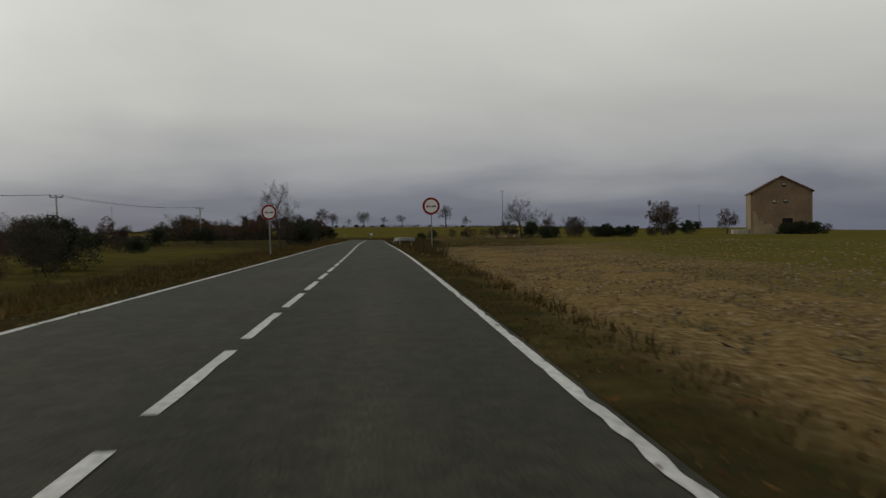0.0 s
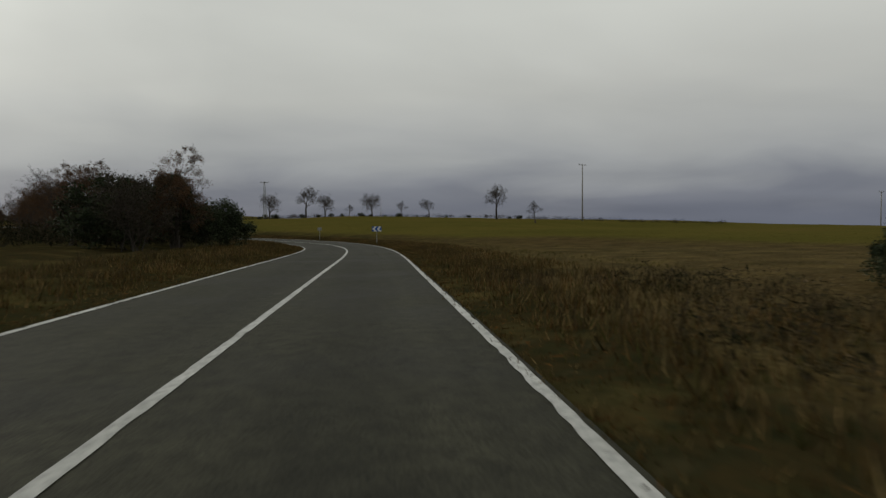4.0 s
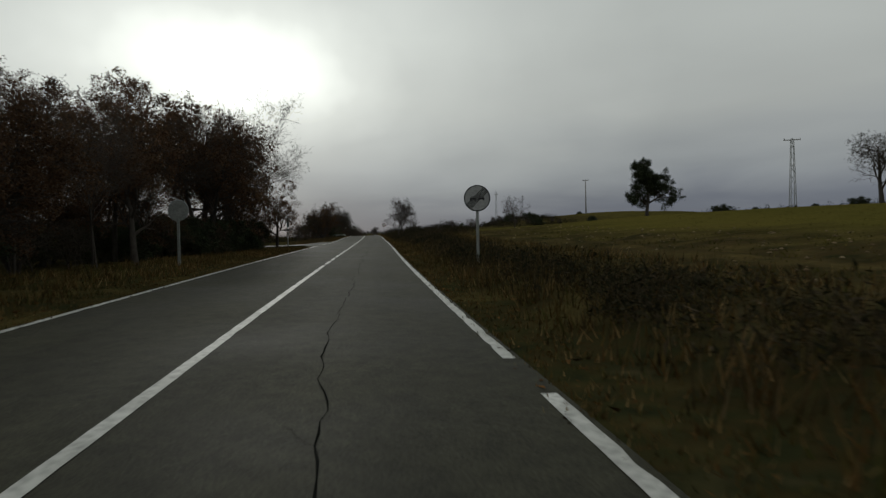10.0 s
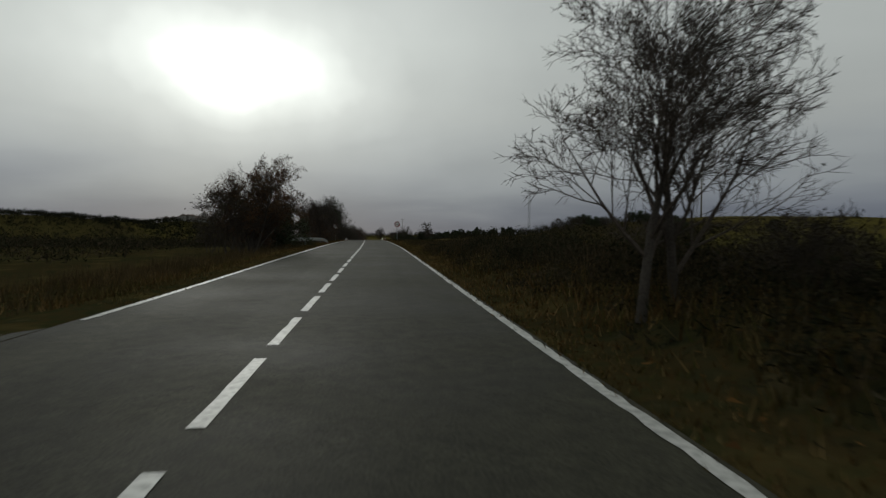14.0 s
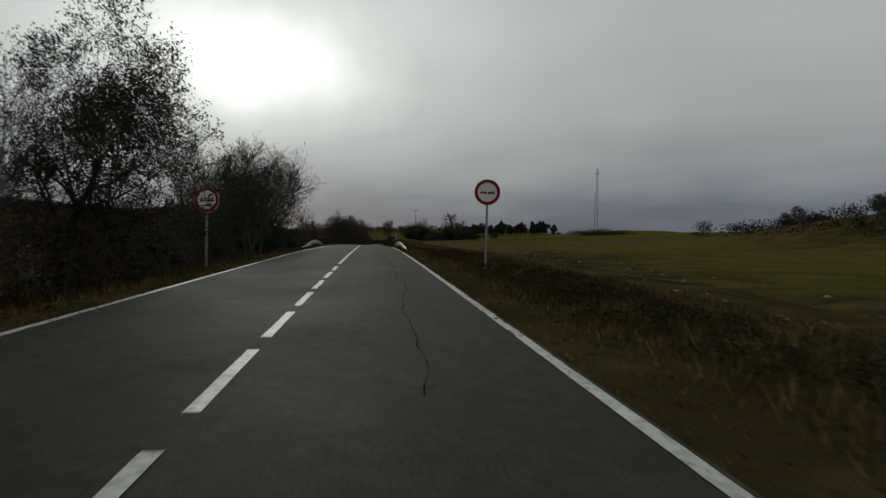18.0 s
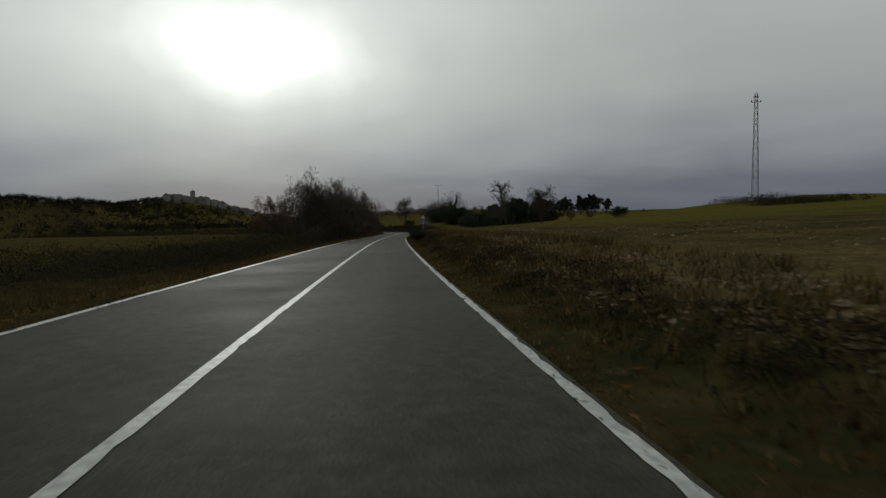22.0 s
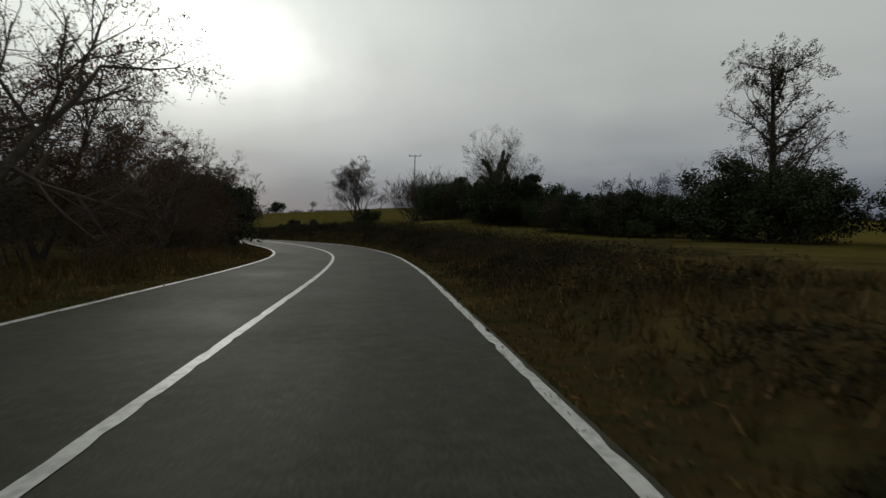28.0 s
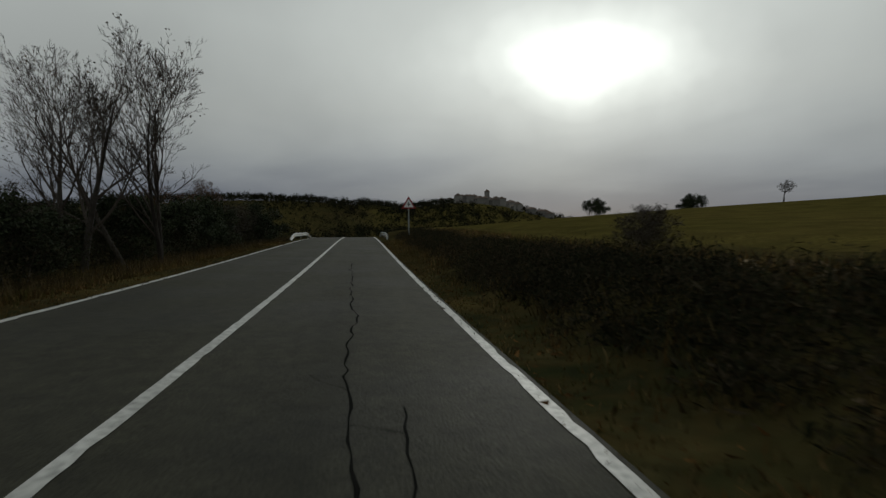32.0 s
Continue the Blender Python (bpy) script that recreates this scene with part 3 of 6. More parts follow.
def cover_attribute(me, x, y, s=None, d=None):
    if s is None:
        s, d = nearest(x, y)
    g, st = field_masks(s, d, np.asarray(x), np.asarray(y))
    at_ = me.color_attributes.new("cover", "FLOAT_COLOR", "POINT")
    col = np.zeros((len(x), 4), np.float32)
    col[:, 0], col[:, 1], col[:, 3] = g, st, 1
    at_.data.foreach_set("color", col.ravel())


def grid_faces(nx, ny):
    i = np.arange(nx * ny).reshape(ny, nx)
    return np.stack([i[:-1, :-1], i[:-1, 1:], i[1:, 1:], i[1:, :-1]], -1).reshape(-1, 4)


def build_ground():
    xs = np.arange(-440, 181, 4.0)
    ys = np.arange(-80, 741, 4.0)
    xs = np.array(ramp_coords(-440, 180, 4, 4200, -1)[::-1] + list(xs) + ramp_coords(-440, 180, 4, 4200, 1))
    ys = np.array(ramp_coords(-80, 740, 4, 3600, -1)[::-1] + list(ys) + ramp_coords(-80, 740, 4, 4300, 1))
    gx, gy = np.meshgrid(xs, ys)
    x, y = gx.ravel(), gy.ravel()
    s, d = nearest(x, y)
    z = ground_z(x, y, s, d)
    z -= np.where((s > -60) & (s < LEN + 20), np.clip((10.5 - np.abs(d)) / 2.5, 0, 1) * 0.75, 0)
    me = bpy.data.meshes.new("ground")
    me.from_pydata(np.stack([x, y, z], 1).tolist(), [], grid_faces(len(xs), len(ys)).tolist())
    cover_attribute(me, x, y, s, d)
    me.materials.append(M["ground"])
    me.shade_smooth()
    tagged(new("ground", me), "rolling farmland of winter crop, stubble and brown scrub", "ground", kind="structure")


build_ground()


def strip(name, offsets, s0, s1, lift, mat, label, category, step=1.0, noise_amp=0.0, follow_ground=False, cover=False):
    st = np.arange(s0, s1 + 1e-6, step)
    off = np.array(offsets, float)
    rx, ry, rz, rh, rb = (np.interp(st, STATION, a)[:, None] for a in (ROAD_X, ROAD_Y, ROAD_Z, ROAD_H, ROAD_B))
    x, y = rx + np.cos(rh) * off, ry + np.sin(rh) * off
    z = rz - rb * off + lift
    ss, dd = np.broadcast_to(st[:, None], x.shape), np.broadcast_to(off, x.shape)
    if follow_ground:
        z = ground_z(x.ravel(), y.ravel(), ss.ravel(), dd.ravel()).reshape(x.shape)
        rng = np.random.RandomState(3)
        z += noise_amp * rng.uniform(-1, 1, z.shape) * np.clip((np.abs(off) - 3.5) / 1.5, 0, 1)
        z[:, np.argmin(np.abs(off))] = (rz - rb * off[np.argmin(np.abs(off))]).ravel() - 0.03
        z[:, np.argmax(np.abs(off))] -= 0.25
    me = bpy.data.meshes.new(name)
    me.from_pydata(np.stack([x.ravel(), y.ravel(), z.ravel()], 1).tolist(), [], grid_faces(len(off), len(st)).tolist())
    if cover:
        cover_attribute(me, x.ravel(), y.ravel(), ss.ravel().copy(), dd.ravel().copy())
    uv = me.uv_layers.new(name="along")
    idx = np.empty(len(me.loops), int)
    me.loops.foreach_get("vertex_index", idx)
    uv.data.foreach_set("uv", np.stack([ss.ravel()[idx], dd.ravel()[idx]], 1).astype(np.float32).ravel())
    me.materials.append(mat)
    me.shade_smooth()
    return tagged(new(name, me), label, category, kind="structure")


EDGE = LANE + 0.11
road = strip("road", [-EDGE, -LANE, -1.5, 0, 1.5, LANE, EDGE], 0, LEN - 2, 0.0, M["asphalt"], "worn grey asphalt of a narrow country road", "road", 2.0)
OFFS = [EDGE - 0.02, 3.3, 3.5, 3.75, 4.1, 4.5, 5, 5.5, 6.2, 7, 8, 9.5, 11.5]
strip("verge", [-o for o in OFFS[::-1]], 0, LEN - 2, 0, M["ground"], "rough verge of dry brown grass beside the road", "verge", 1.0, 0.07, True, True)
strip("verge", OFFS, 0, LEN - 2, 0, M["ground"], "rough verge of dry brown grass beside the road", "verge", 1.0, 0.07, True, True)


def marking(name, s0, s1, d, w, label, parent, step=0.22):
    n = max(2, int((s1 - s0) / step) + 1)
    st = np.linspace(s0, s1, n)
    v = []
    rm = random.Random(int(s0 * 10) + int(d * 7))
    for q in st:
        for o in (-w / 2, w / 2):
            v.append(on_road(q, d + o + rm.uniform(-0.003, 0.003) - (math.copysign(rm.uniform(0.008, 0.034 if abs(d) > 1 else 0.022), o) if rm.random() < (0.12 if abs(d) > 1 else 0.09) else 0), 0.006))
    f = [(2 * i, 2 * i + 1, 2 * i + 3, 2 * i + 2) for i in range(n - 1)]
    return part(name, v, f, M["paint"], parent, label)


for a, b in ((0, 94.4), (97, 166.2), (167, 255.3), (256.5, 420.8), (424.2, 436.8), (443.2, 454.7), (458.8, 700), (700, 890)):
    marking("edge_line", a, b, LANE, 0.12, "worn white edge line", road)
for a, b in ((0, 298), (319.5, 890)):
    marking("edge_line", a, b, -LANE, 0.12, "worn white edge line", road)
for a, b in ((69.8, 270), (407.2, 650), (650, 890)):
    marking("centre_line", a, b, 0, 0.12, "worn white centre line", road)
for a, b, pitch in ((4.14, 68, 2.74), (270.16, 406, 2.78)):
    q = a
    while q < b:
        marking("centre_dash", q, q + 2.08, 0, 0.12, "white centre dash", road, 0.3)
        q += pitch
q = 299.1
while q < 318:
    marking("edge_dash", q, q + 1.2, -LANE, 0.10, "white dash across the side road's mouth", road)
    q += 2.45

# ------------------------------------------------------------------ trees


class Tree:
    """Grows a branching skeleton of tapered tubes, with leaves at its ends."""

    def __init__(self, seed):
        self.r = random.Random(seed)
        self.stems, self.tv, self.tf, self.lv, self.lf = [], [], [], [], []
        self.tips, self.limbs = [], []

    def tube(self, pts, radii, sides, thin):
        v, f = tube(pts, radii, sides, cap=False)
        if not thin:
            self.stems.append((v, f))
            return
        V, F = self.tv, self.tf
        o = len(V)
        V += v
        F += [tuple(i + o for i in q) for q in f]

    def grow(self, p, d, length, radius, level, spec):
        r = self.r
        n = 5 if level == 0 else (4 if level == 1 else (3 if level == 2 else 2))
        pts, radii = [p.copy()], [radius]
        kink, lift = spec["kink"], spec["lift"]
        for i in range(n):
            kink = spec["kink"] * (spec.get("sway", 0.5) if level == 0 else 1.0)
            d = (d + Vector((r.gauss(0, kink), r.gauss(0, kink), r.gauss(0, kink * 0.6) + lift * (0.4 if level else 0.1)))).normalized()
            p = p + d * (length / n)
            pts.append(p.copy())
            radii.append(radius * (1 - (0.82 if level < 2 else 0.6) * (i + 1) / n) if level < spec["levels"] else radius * (1 - 0.8 * (i + 1) / n))
        self.tube(pts, radii, (7, 5, 4, 3, 3)[min(level, 4)], level >= 1)
        if level <= 1:
            self.limbs.append((pts, radii))
        if level >= spec["levels"]:
            self.tips.append((pts[-1], d))
            self.tips.append((pts[0].lerp(pts[-1], 0.5), d))
            return
        kids = spec["kids"][min(level, len(spec["kids"]) - 1)]
        for k in range(kids):
            t = spec["bare"] + (1 - spec["bare"]) * (k + r.uniform(0.2, 1.0)) / kids if level == 0 else r.uniform(0.2, 1.0)
            t = min(t, 0.999)
            j = min(int(t * n), n - 1)
            q = pts[j].lerp(pts[j + 1], t * n - j)
            ax = (pts[j + 1] - pts[j]).normalized()
            side = ax.orthogonal().normalized()
            side.rotate(Matrix.Rotation(k * 2.4 + r.uniform(-0.6, 0.6), 3, ax))
            ang = radians(r.uniform(*spec["angle"]))
            nd = (ax * math.cos(ang) + side * math.sin(ang)).normalized()
            self.grow(q, nd, length * r.uniform(*(spec.get("first") or spec["ratio"] if level == 0 else spec["ratio"])) * (1.2 - 0.45 * t), max(radii[j] * spec["thin"], 0.0052), level + 1, spec)

    def leaves(self, count, size, spread, seed_dir=0.3):
        r = self.r
        if not self.tips:
            return
        for _ in range(count):
            p, d = r.choice(self.tips)
            out = Vector((r.gauss(0, 1), r.gauss(0, 1), r.gauss(0, 0.8))).normalized()
            c = p + out * (1.5 * spread * math.sqrt(r.random()))
            a = Vector((r.gauss(0, 1), r.gauss(0, 1), r.gauss(0, 1))).normalized()
            b = a.orthogonal().normalized()
            b.rotate(Matrix.Rotation(r.uniform(0, 6.28), 3, a))
            k = size * r.uniform(0.6, 1.3)
            o = len(self.lv)
            self.lv += [c - a * k, c + b * k * 0.55, c + a * k, c - b * k * 0.55]
            self.lf.append((o, o + 1, o + 2, o + 3))

    def ivy(self, count, size, spread, reach=0.75, top=1e9):
        """Evergreen leaves wrapped round the trunk and the lower part of the limbs."""
        r = self.r
        for _ in range(count):
            pts, radii = r.choice(self.limbs[:1] * 3 + self.limbs)
            t = r.uniform(0, reach) * (len(pts) - 1)
            j = min(int(t), len(pts) - 2)
            q = pts[j].lerp(pts[j + 1], t - j)
            if q.z > top:
                continue
            w = spread * r.uniform(0.3, 1.0) * (1.3 - t / len(pts))
            a = Vector((r.gauss(0, 1), r.gauss(0, 1), r.gauss(0, 1))).normalized()
            c = q + a * (radii[j] + w)
            b = a.orthogonal().normalized()
            b.rotate(Matrix.Rotation(r.uniform(0, 6.28), 3, a))
            e = a.cross(b) + a * r.uniform(-0.5, 0.5)
            k = size * r.uniform(0.6, 1.3)
            o = len(self.lv)
            self.lv += [c - e * k, c + b * k * 0.7, c + e * k, c - b * k * 0.7]
            self.lf.append((o, o + 1, o + 2, o + 3))

    def build(self, name, label, category, bark, leaf, group="", scale_to=None):
        root = thing(name, Matrix(), label, category, group)
        k = 1.0
        if scale_to:
            k = scale_to / max(v[2] for v in self.tv)
        for v, f in self.stems:
            part("trunk" if len(self.stems) == 1 else "stem", [q * k for q in v], f, bark, root, smooth=True)
        crown_v, crown_f = [v * k for v in self.tv], list(self.tf)
        if crown_v:
            part("twig_crown", crown_v, crown_f, M["twig"], root, kind="stuff")
        if self.lv:
            part("crown", [v * k for v in self.lv], self.lf, leaf, root, kind="stuff")
        return root


SPECS = dict(
    bare=dict(levels=5, kids=(8, 6, 5, 4, 3), kink=0.14, lift=0.12, bare=0.24, angle=(26, 56), ratio=(0.44, 0.64), thin=0.55),
    round=dict(levels=5, kids=(11, 7, 5, 4, 3), kink=0.17, lift=0.05, bare=0.26, angle=(34, 68), ratio=(0.46, 0.66), thin=0.52),
    oval=dict(levels=5, kids=(26, 6, 5, 4, 3), kink=0.15, lift=0.10, bare=0.14, angle=(40, 70), ratio=(0.34, 0.48), thin=0.40, sway=0.12, first=(0.30, 0.42)),
    limb=dict(levels=5, kids=(8, 6, 6, 4, 3), kink=0.16, lift=0.12, bare=0.42, angle=(18, 58), ratio=(0.46, 0.64), thin=0.58, sway=0.15, first=(0.80, 1.10)),
    tall_oak=dict(levels=5, kids=(9, 6, 5, 4, 3), kink=0.18, lift=0.10, bare=0.40, angle=(26, 62), ratio=(0.46, 0.62), thin=0.55, sway=0.3, first=(0.55, 0.75)),
    holm=dict(levels=4, kids=(10, 7, 5, 4), kink=0.20, lift=0.08, bare=0.46, angle=(30, 66), ratio=(0.46, 0.62), thin=0.55, sway=0.3, first=(0.62, 0.85)),
    spray=dict(levels=3, kids=(6, 5, 4), kink=0.08, lift=0.10, bare=0.25, angle=(10, 28), ratio=(0.40, 0.58), thin=0.55),
    upright=dict(levels=5, kids=(10, 6, 4, 3, 3), kink=0.12, lift=0.30, bare=0.18, angle=(20, 40), ratio=(0.42, 0.60), thin=0.52),
    dome=dict(levels=5, kids=(11, 7, 5, 4, 3), kink=0.13, lift=0.10, bare=0.14, angle=(20, 50), ratio=(0.48, 0.66), thin=0.52),
    fan=dict(levels=4, kids=(7, 6, 5, 4), kink=0.12, lift=0.12, bare=0.30, angle=(16, 40), ratio=(0.40, 0.60), thin=0.55),
    almond=dict(levels=5, kids=(6, 6, 5, 4, 3), kink=0.20, lift=0.10, bare=0.40, angle=(30, 62), ratio=(0.48, 0.66), thin=0.58),
    thicket=dict(levels=4, kids=(6, 5, 5, 3), kink=0.20, lift=0.16, bare=0.12, angle=(25, 60), ratio=(0.42, 0.64), thin=0.52),
    oak=dict(levels=4, kids=(8, 6, 5, 5), kink=0.24, lift=0.06, bare=0.26, angle=(35, 68), ratio=(0.46, 0.64), thin=0.58),
    pine=dict(levels=3, kids=(12, 5, 4), kink=0.10, lift=0.05, bare=0.40, angle=(50, 80), ratio=(0.30, 0.45), thin=0.45),
)


def grow_tree(kind, seed, height, radius, name, label, category, leaf=None, count=0, size=0.1, spread=0.2, stems=1, lean=0.0, group="", open_out=0.0, ivy=None):
    t = Tree(seed)
    for i in range(stems):
        lay = open_out or (0.06 + 0.22 * (stems > 1))
        d = Vector((t.r.gauss(lean, lay), t.r.gauss(0, lay), 1)).normalized()
        p = Vector((t.r.uniform(-1, 1), t.r.uniform(-1, 1), 0)) * (0.45 * (stems > 1)) + Vector((0, 0, -0.15))
        t.grow(p, d, height * 0.62 * t.r.uniform(0.85, 1.1), radius * (1 if stems == 1 else 0.6), 0, SPECS[kind])
    if count:
        t.leaves(count, size, spread)
    if ivy:
        t.ivy(*ivy)
    return t.build(name, label, category, M["bark"], leaf or M["brown_leaf"], group, scale_to=height)


PROTO = {}


def plant(key, s=None, d=None, x=None, y=None, size=1.0, turn=0.0, label="", sink=0.0, wide=1.0):
    """A copy of a grown prototype, on the ground."""
    if x is None:
        p = on_road(s, d)
        x, y = p.x, p.y
    src = PROTO[key]
    m = pose(x, y, gz(x, y) - sink, 0, 0, turn)
    if not PROTO.get(key + "_used"):
        PROTO[key + "_used"] = True
        ob = src
        ob.matrix_basis = m
    else:
        ob = copy_thing(src, m)
    ob.scale = (size * wide, size * wide, size)
    if label:
        tagged(ob, label)
    return ob


def prototypes():
    P, g = PROTO, grow_tree
    P["bare_a"] = g("round", 11, 7.0, 0.13, "bare_tree", "leafless grey-brown tree with fine twigs in winter", "tree")
    P["bare_b"] = g("bare", 12, 7.0, 0.12, "bare_tree", "leafless grey-brown roadside tree in winter", "tree", M["olive_leaf"], 260, 0.035, 0.10, stems=2)
    P["upright"] = g("upright", 13, 9.0, 0.13, "bare_tree", "tall slender leafless tree in winter", "tree", M["olive_leaf"], 420, 0.04, 0.10)
    P["upright_m"] = g("upright", 14, 9.0, 0.14, "bare_tree", "clump of slender leafless stems in winter", "tree", M["brown_leaf"], 600, 0.04, 0.10, stems=3)
    P["fan"] = g("fan", 31, 5.5, 0.11, "bare_tree", "fan of bare grey stems rising from one root", "tree", M["olive_leaf"], 300, 0.03, 0.10, stems=8, open_out=0.34)
    P["dome"] = g("dome", 37, 5.0, 0.13, "bare_tree", "low domed tree of dense bare branches", "tree", M["olive_leaf"], 500, 0.026, 0.08, stems=2, open_out=0.12)
    P["oval"] = g("oval", 32, 12.0, 0.22, "bare_tree", "tall oval-crowned tree with dense winter twigs", "tree", M["olive_leaf"], 9000, 0.034, 0.09, ivy=(2500, 0.06, 0.22, 0.6))
    P["limb"] = g("limb", 53, 9.0, 0.17, "bare_tree", "leafless tree with dark spreading limbs and fine twigs", "tree", M["olive_leaf"], 300, 0.03, 0.08)
    P["limb_b"] = g("limb", 58, 9.0, 0.15, "bare_tree", "leafless tree with dark limbs and a rounded twiggy crown", "tree", M["brown_leaf"], 900, 0.03, 0.08, stems=2, open_out=0.16)
    P["tall_oak"] = g("tall_oak", 61, 9.0, 0.13, "oak_tree", "slender oak with a clear trunk and rust-brown leaves", "tree", M["brown_leaf"], 20000, 0.046, 0.13)
    P["tall_oak_b"] = g("tall_oak", 67, 9.0, 0.12, "oak_tree", "slender oak with a clear trunk and thin rusty foliage", "tree", M["brown_leaf"], 14000, 0.044, 0.13, stems=2, open_out=0.12)
    P["holm"] = g("holm", 83, 9.0, 0.2, "evergreen_oak", "dark evergreen oak with tufted crown on a bare trunk", "tree", M["green_leaf"], 30000, 0.048, 0.13, stems=2, open_out=0.08)
    P["spray"] = g("spray", 71, 5.0, 0.05, "bare_tree", "domed spray of thin pale bare stems", "tree", stems=30, open_out=0.55)
    P["ivy_tree"] = g("limb", 77, 9.0, 0.2, "bare_tree", "bare tree with dark ivy over its trunk and limbs", "tree", M["green_leaf"], 0, 0.1, 0.1, ivy=(16000, 0.06, 0.34, 0.72))
    P["almond_a"] = g("almond", 15, 7.5, 0.24, "almond_tree", "gnarled bare almond tree on the field's ridge", "tree", M["olive_leaf"], 1800, 0.05, 0.14, group="trees along the ridge")
    P["almond_b"] = g("almond", 16, 7.5, 0.22, "almond_tree", "gnarled bare almond tree on the field's ridge", "tree", M["olive_leaf"], 3200, 0.05, 0.14, group="trees along the ridge", lean=0.15)
    P["almond_c"] = g("round", 17, 7.5, 0.22, "almond_tree", "gnarled bare almond tree on the field's ridge", "tree", M["olive_leaf"], 3200, 0.05, 0.14, group="trees along the ridge")
    P["oak_brown"] = g("oak", 18, 8.0, 0.2, "oak_tree", "oak tree holding withered red-brown leaves", "tree", M["brown_leaf"], 20000, 0.042, 0.12)
    P["oak_brown2"] = g("oak", 19, 8.0, 0.18, "oak_tree", "oak tree holding withered red-brown leaves", "tree", M["brown_leaf"], 18000, 0.042, 0.12, stems=2)
    P["oak_thin"] = g("oak", 33, 8.0, 0.17, "oak_tree", "oak tree with dark limbs and few withered leaves", "tree", M["brown_leaf"], 4500, 0.026, 0.06)
    P["oak_green"] = g("oak", 20, 8.0, 0.22, "evergreen_oak", "dark evergreen oak with a dense crown", "tree", M["green_leaf"], 34000, 0.066, 0.17, lean=0.12)
    P["thick_brown"] = g("thicket", 21, 3.2, 0.04, "shrub", "dense brown leafless shrub of thin twigs", "shrub", M["olive_leaf"], 2200, 0.032, 0.14, stems=6)
    P["thick_dark"] = g("thicket", 22, 3.2, 0.04, "evergreen_shrub", "dark green evergreen shrub", "evergreen shrub", M["green_leaf"], 15000, 0.050, 0.16, stems=6)
    P["thick_bare"] = g("thicket", 23, 3.2, 0.035, "thicket", "leafless thicket of upright twigs", "thicket", stems=8)
    P["thick_red"] = g("thicket", 24, 3.2, 0.04, "withered_shrub", "shrub with reddish brown withered leaves", "withered shrub", M["brown_leaf"], 2600, 0.036, 0.16, stems=6)
    P["pine"] = g("pine", 25, 9.0, 0.2, "pine_tree", "dark pine tree of a far stand", "tree", M["green_leaf"], 5200, 0.16, 0.30)


prototypes()

# ------------------------------------------------------------------ signs, poles, rails, buildings


def post(parent, height, mat=None, w=0.08, depth=0.04):
    v, f = box(-w / 2, w / 2, 0.012, 0.012 + depth, -0.5, height)
    return part("post", v, f, mat or M["steel"], parent, "galvanised steel post")


def ring(r0, r1, y, n=48):
    v = [(r * math.cos(2 * math.pi * k / n), y, r * math.sin(2 * math.pi * k / n)) for r in (r0, r1) for k in range(n)]
    return v, [(k, (k + 1) % n, n + (k + 1) % n, n + k) for k in range(n)]


def car_glyph(cx, w, y):
    """A small car seen from behind, as on the sign: body, roof, two wheels."""
    h = w * 0.36
    b = w * 0.045
    out = [([(cx - w / 2, y, -h * 0.55), (cx + w / 2, y, -h * 0.55), (cx + w / 2, y, h * 0.05), (cx + w * 0.36, y, h * 0.18), (cx - w * 0.36, y, h * 0.18), (cx - w / 2, y, h * 0.05)], [tuple(range(6))])]
    top, foot, sill = h * 0.78, h * 0.18, w * 0.36
    for x0, z0, x1, z1 in ((-sill, foot, -w * 0.27, top), (w * 0.27, top, sill, foot)):
        out.append(([(cx + x0, y, z0), (cx + x0 + b, y, z0), (cx + x1 + b, y, z1), (cx + x1, y, z1)], [(0, 1, 2, 3)]))
    out.append(([(cx - w * 0.27, y, top - b), (cx + w * 0.27 + b, y, top - b), (cx + w * 0.27 + b, y, top), (cx - w * 0.27, y, top)], [(0, 1, 2, 3)]))
    for q in (-0.34, 0.34):
        out.append(([(cx + q * w - w * 0.09, y, -h * 0.95), (cx + q * w + w * 0.09, y, -h * 0.95), (cx + q * w + w * 0.09, y, -h * 0.5), (cx + q * w - w * 0.09, y, -h * 0.5)], [(0, 1, 2, 3)]))
    return joined(*out)


def lifted(vf, z):
    return [(a, b, c + z) for a, b, c in vf[0]], vf[1]


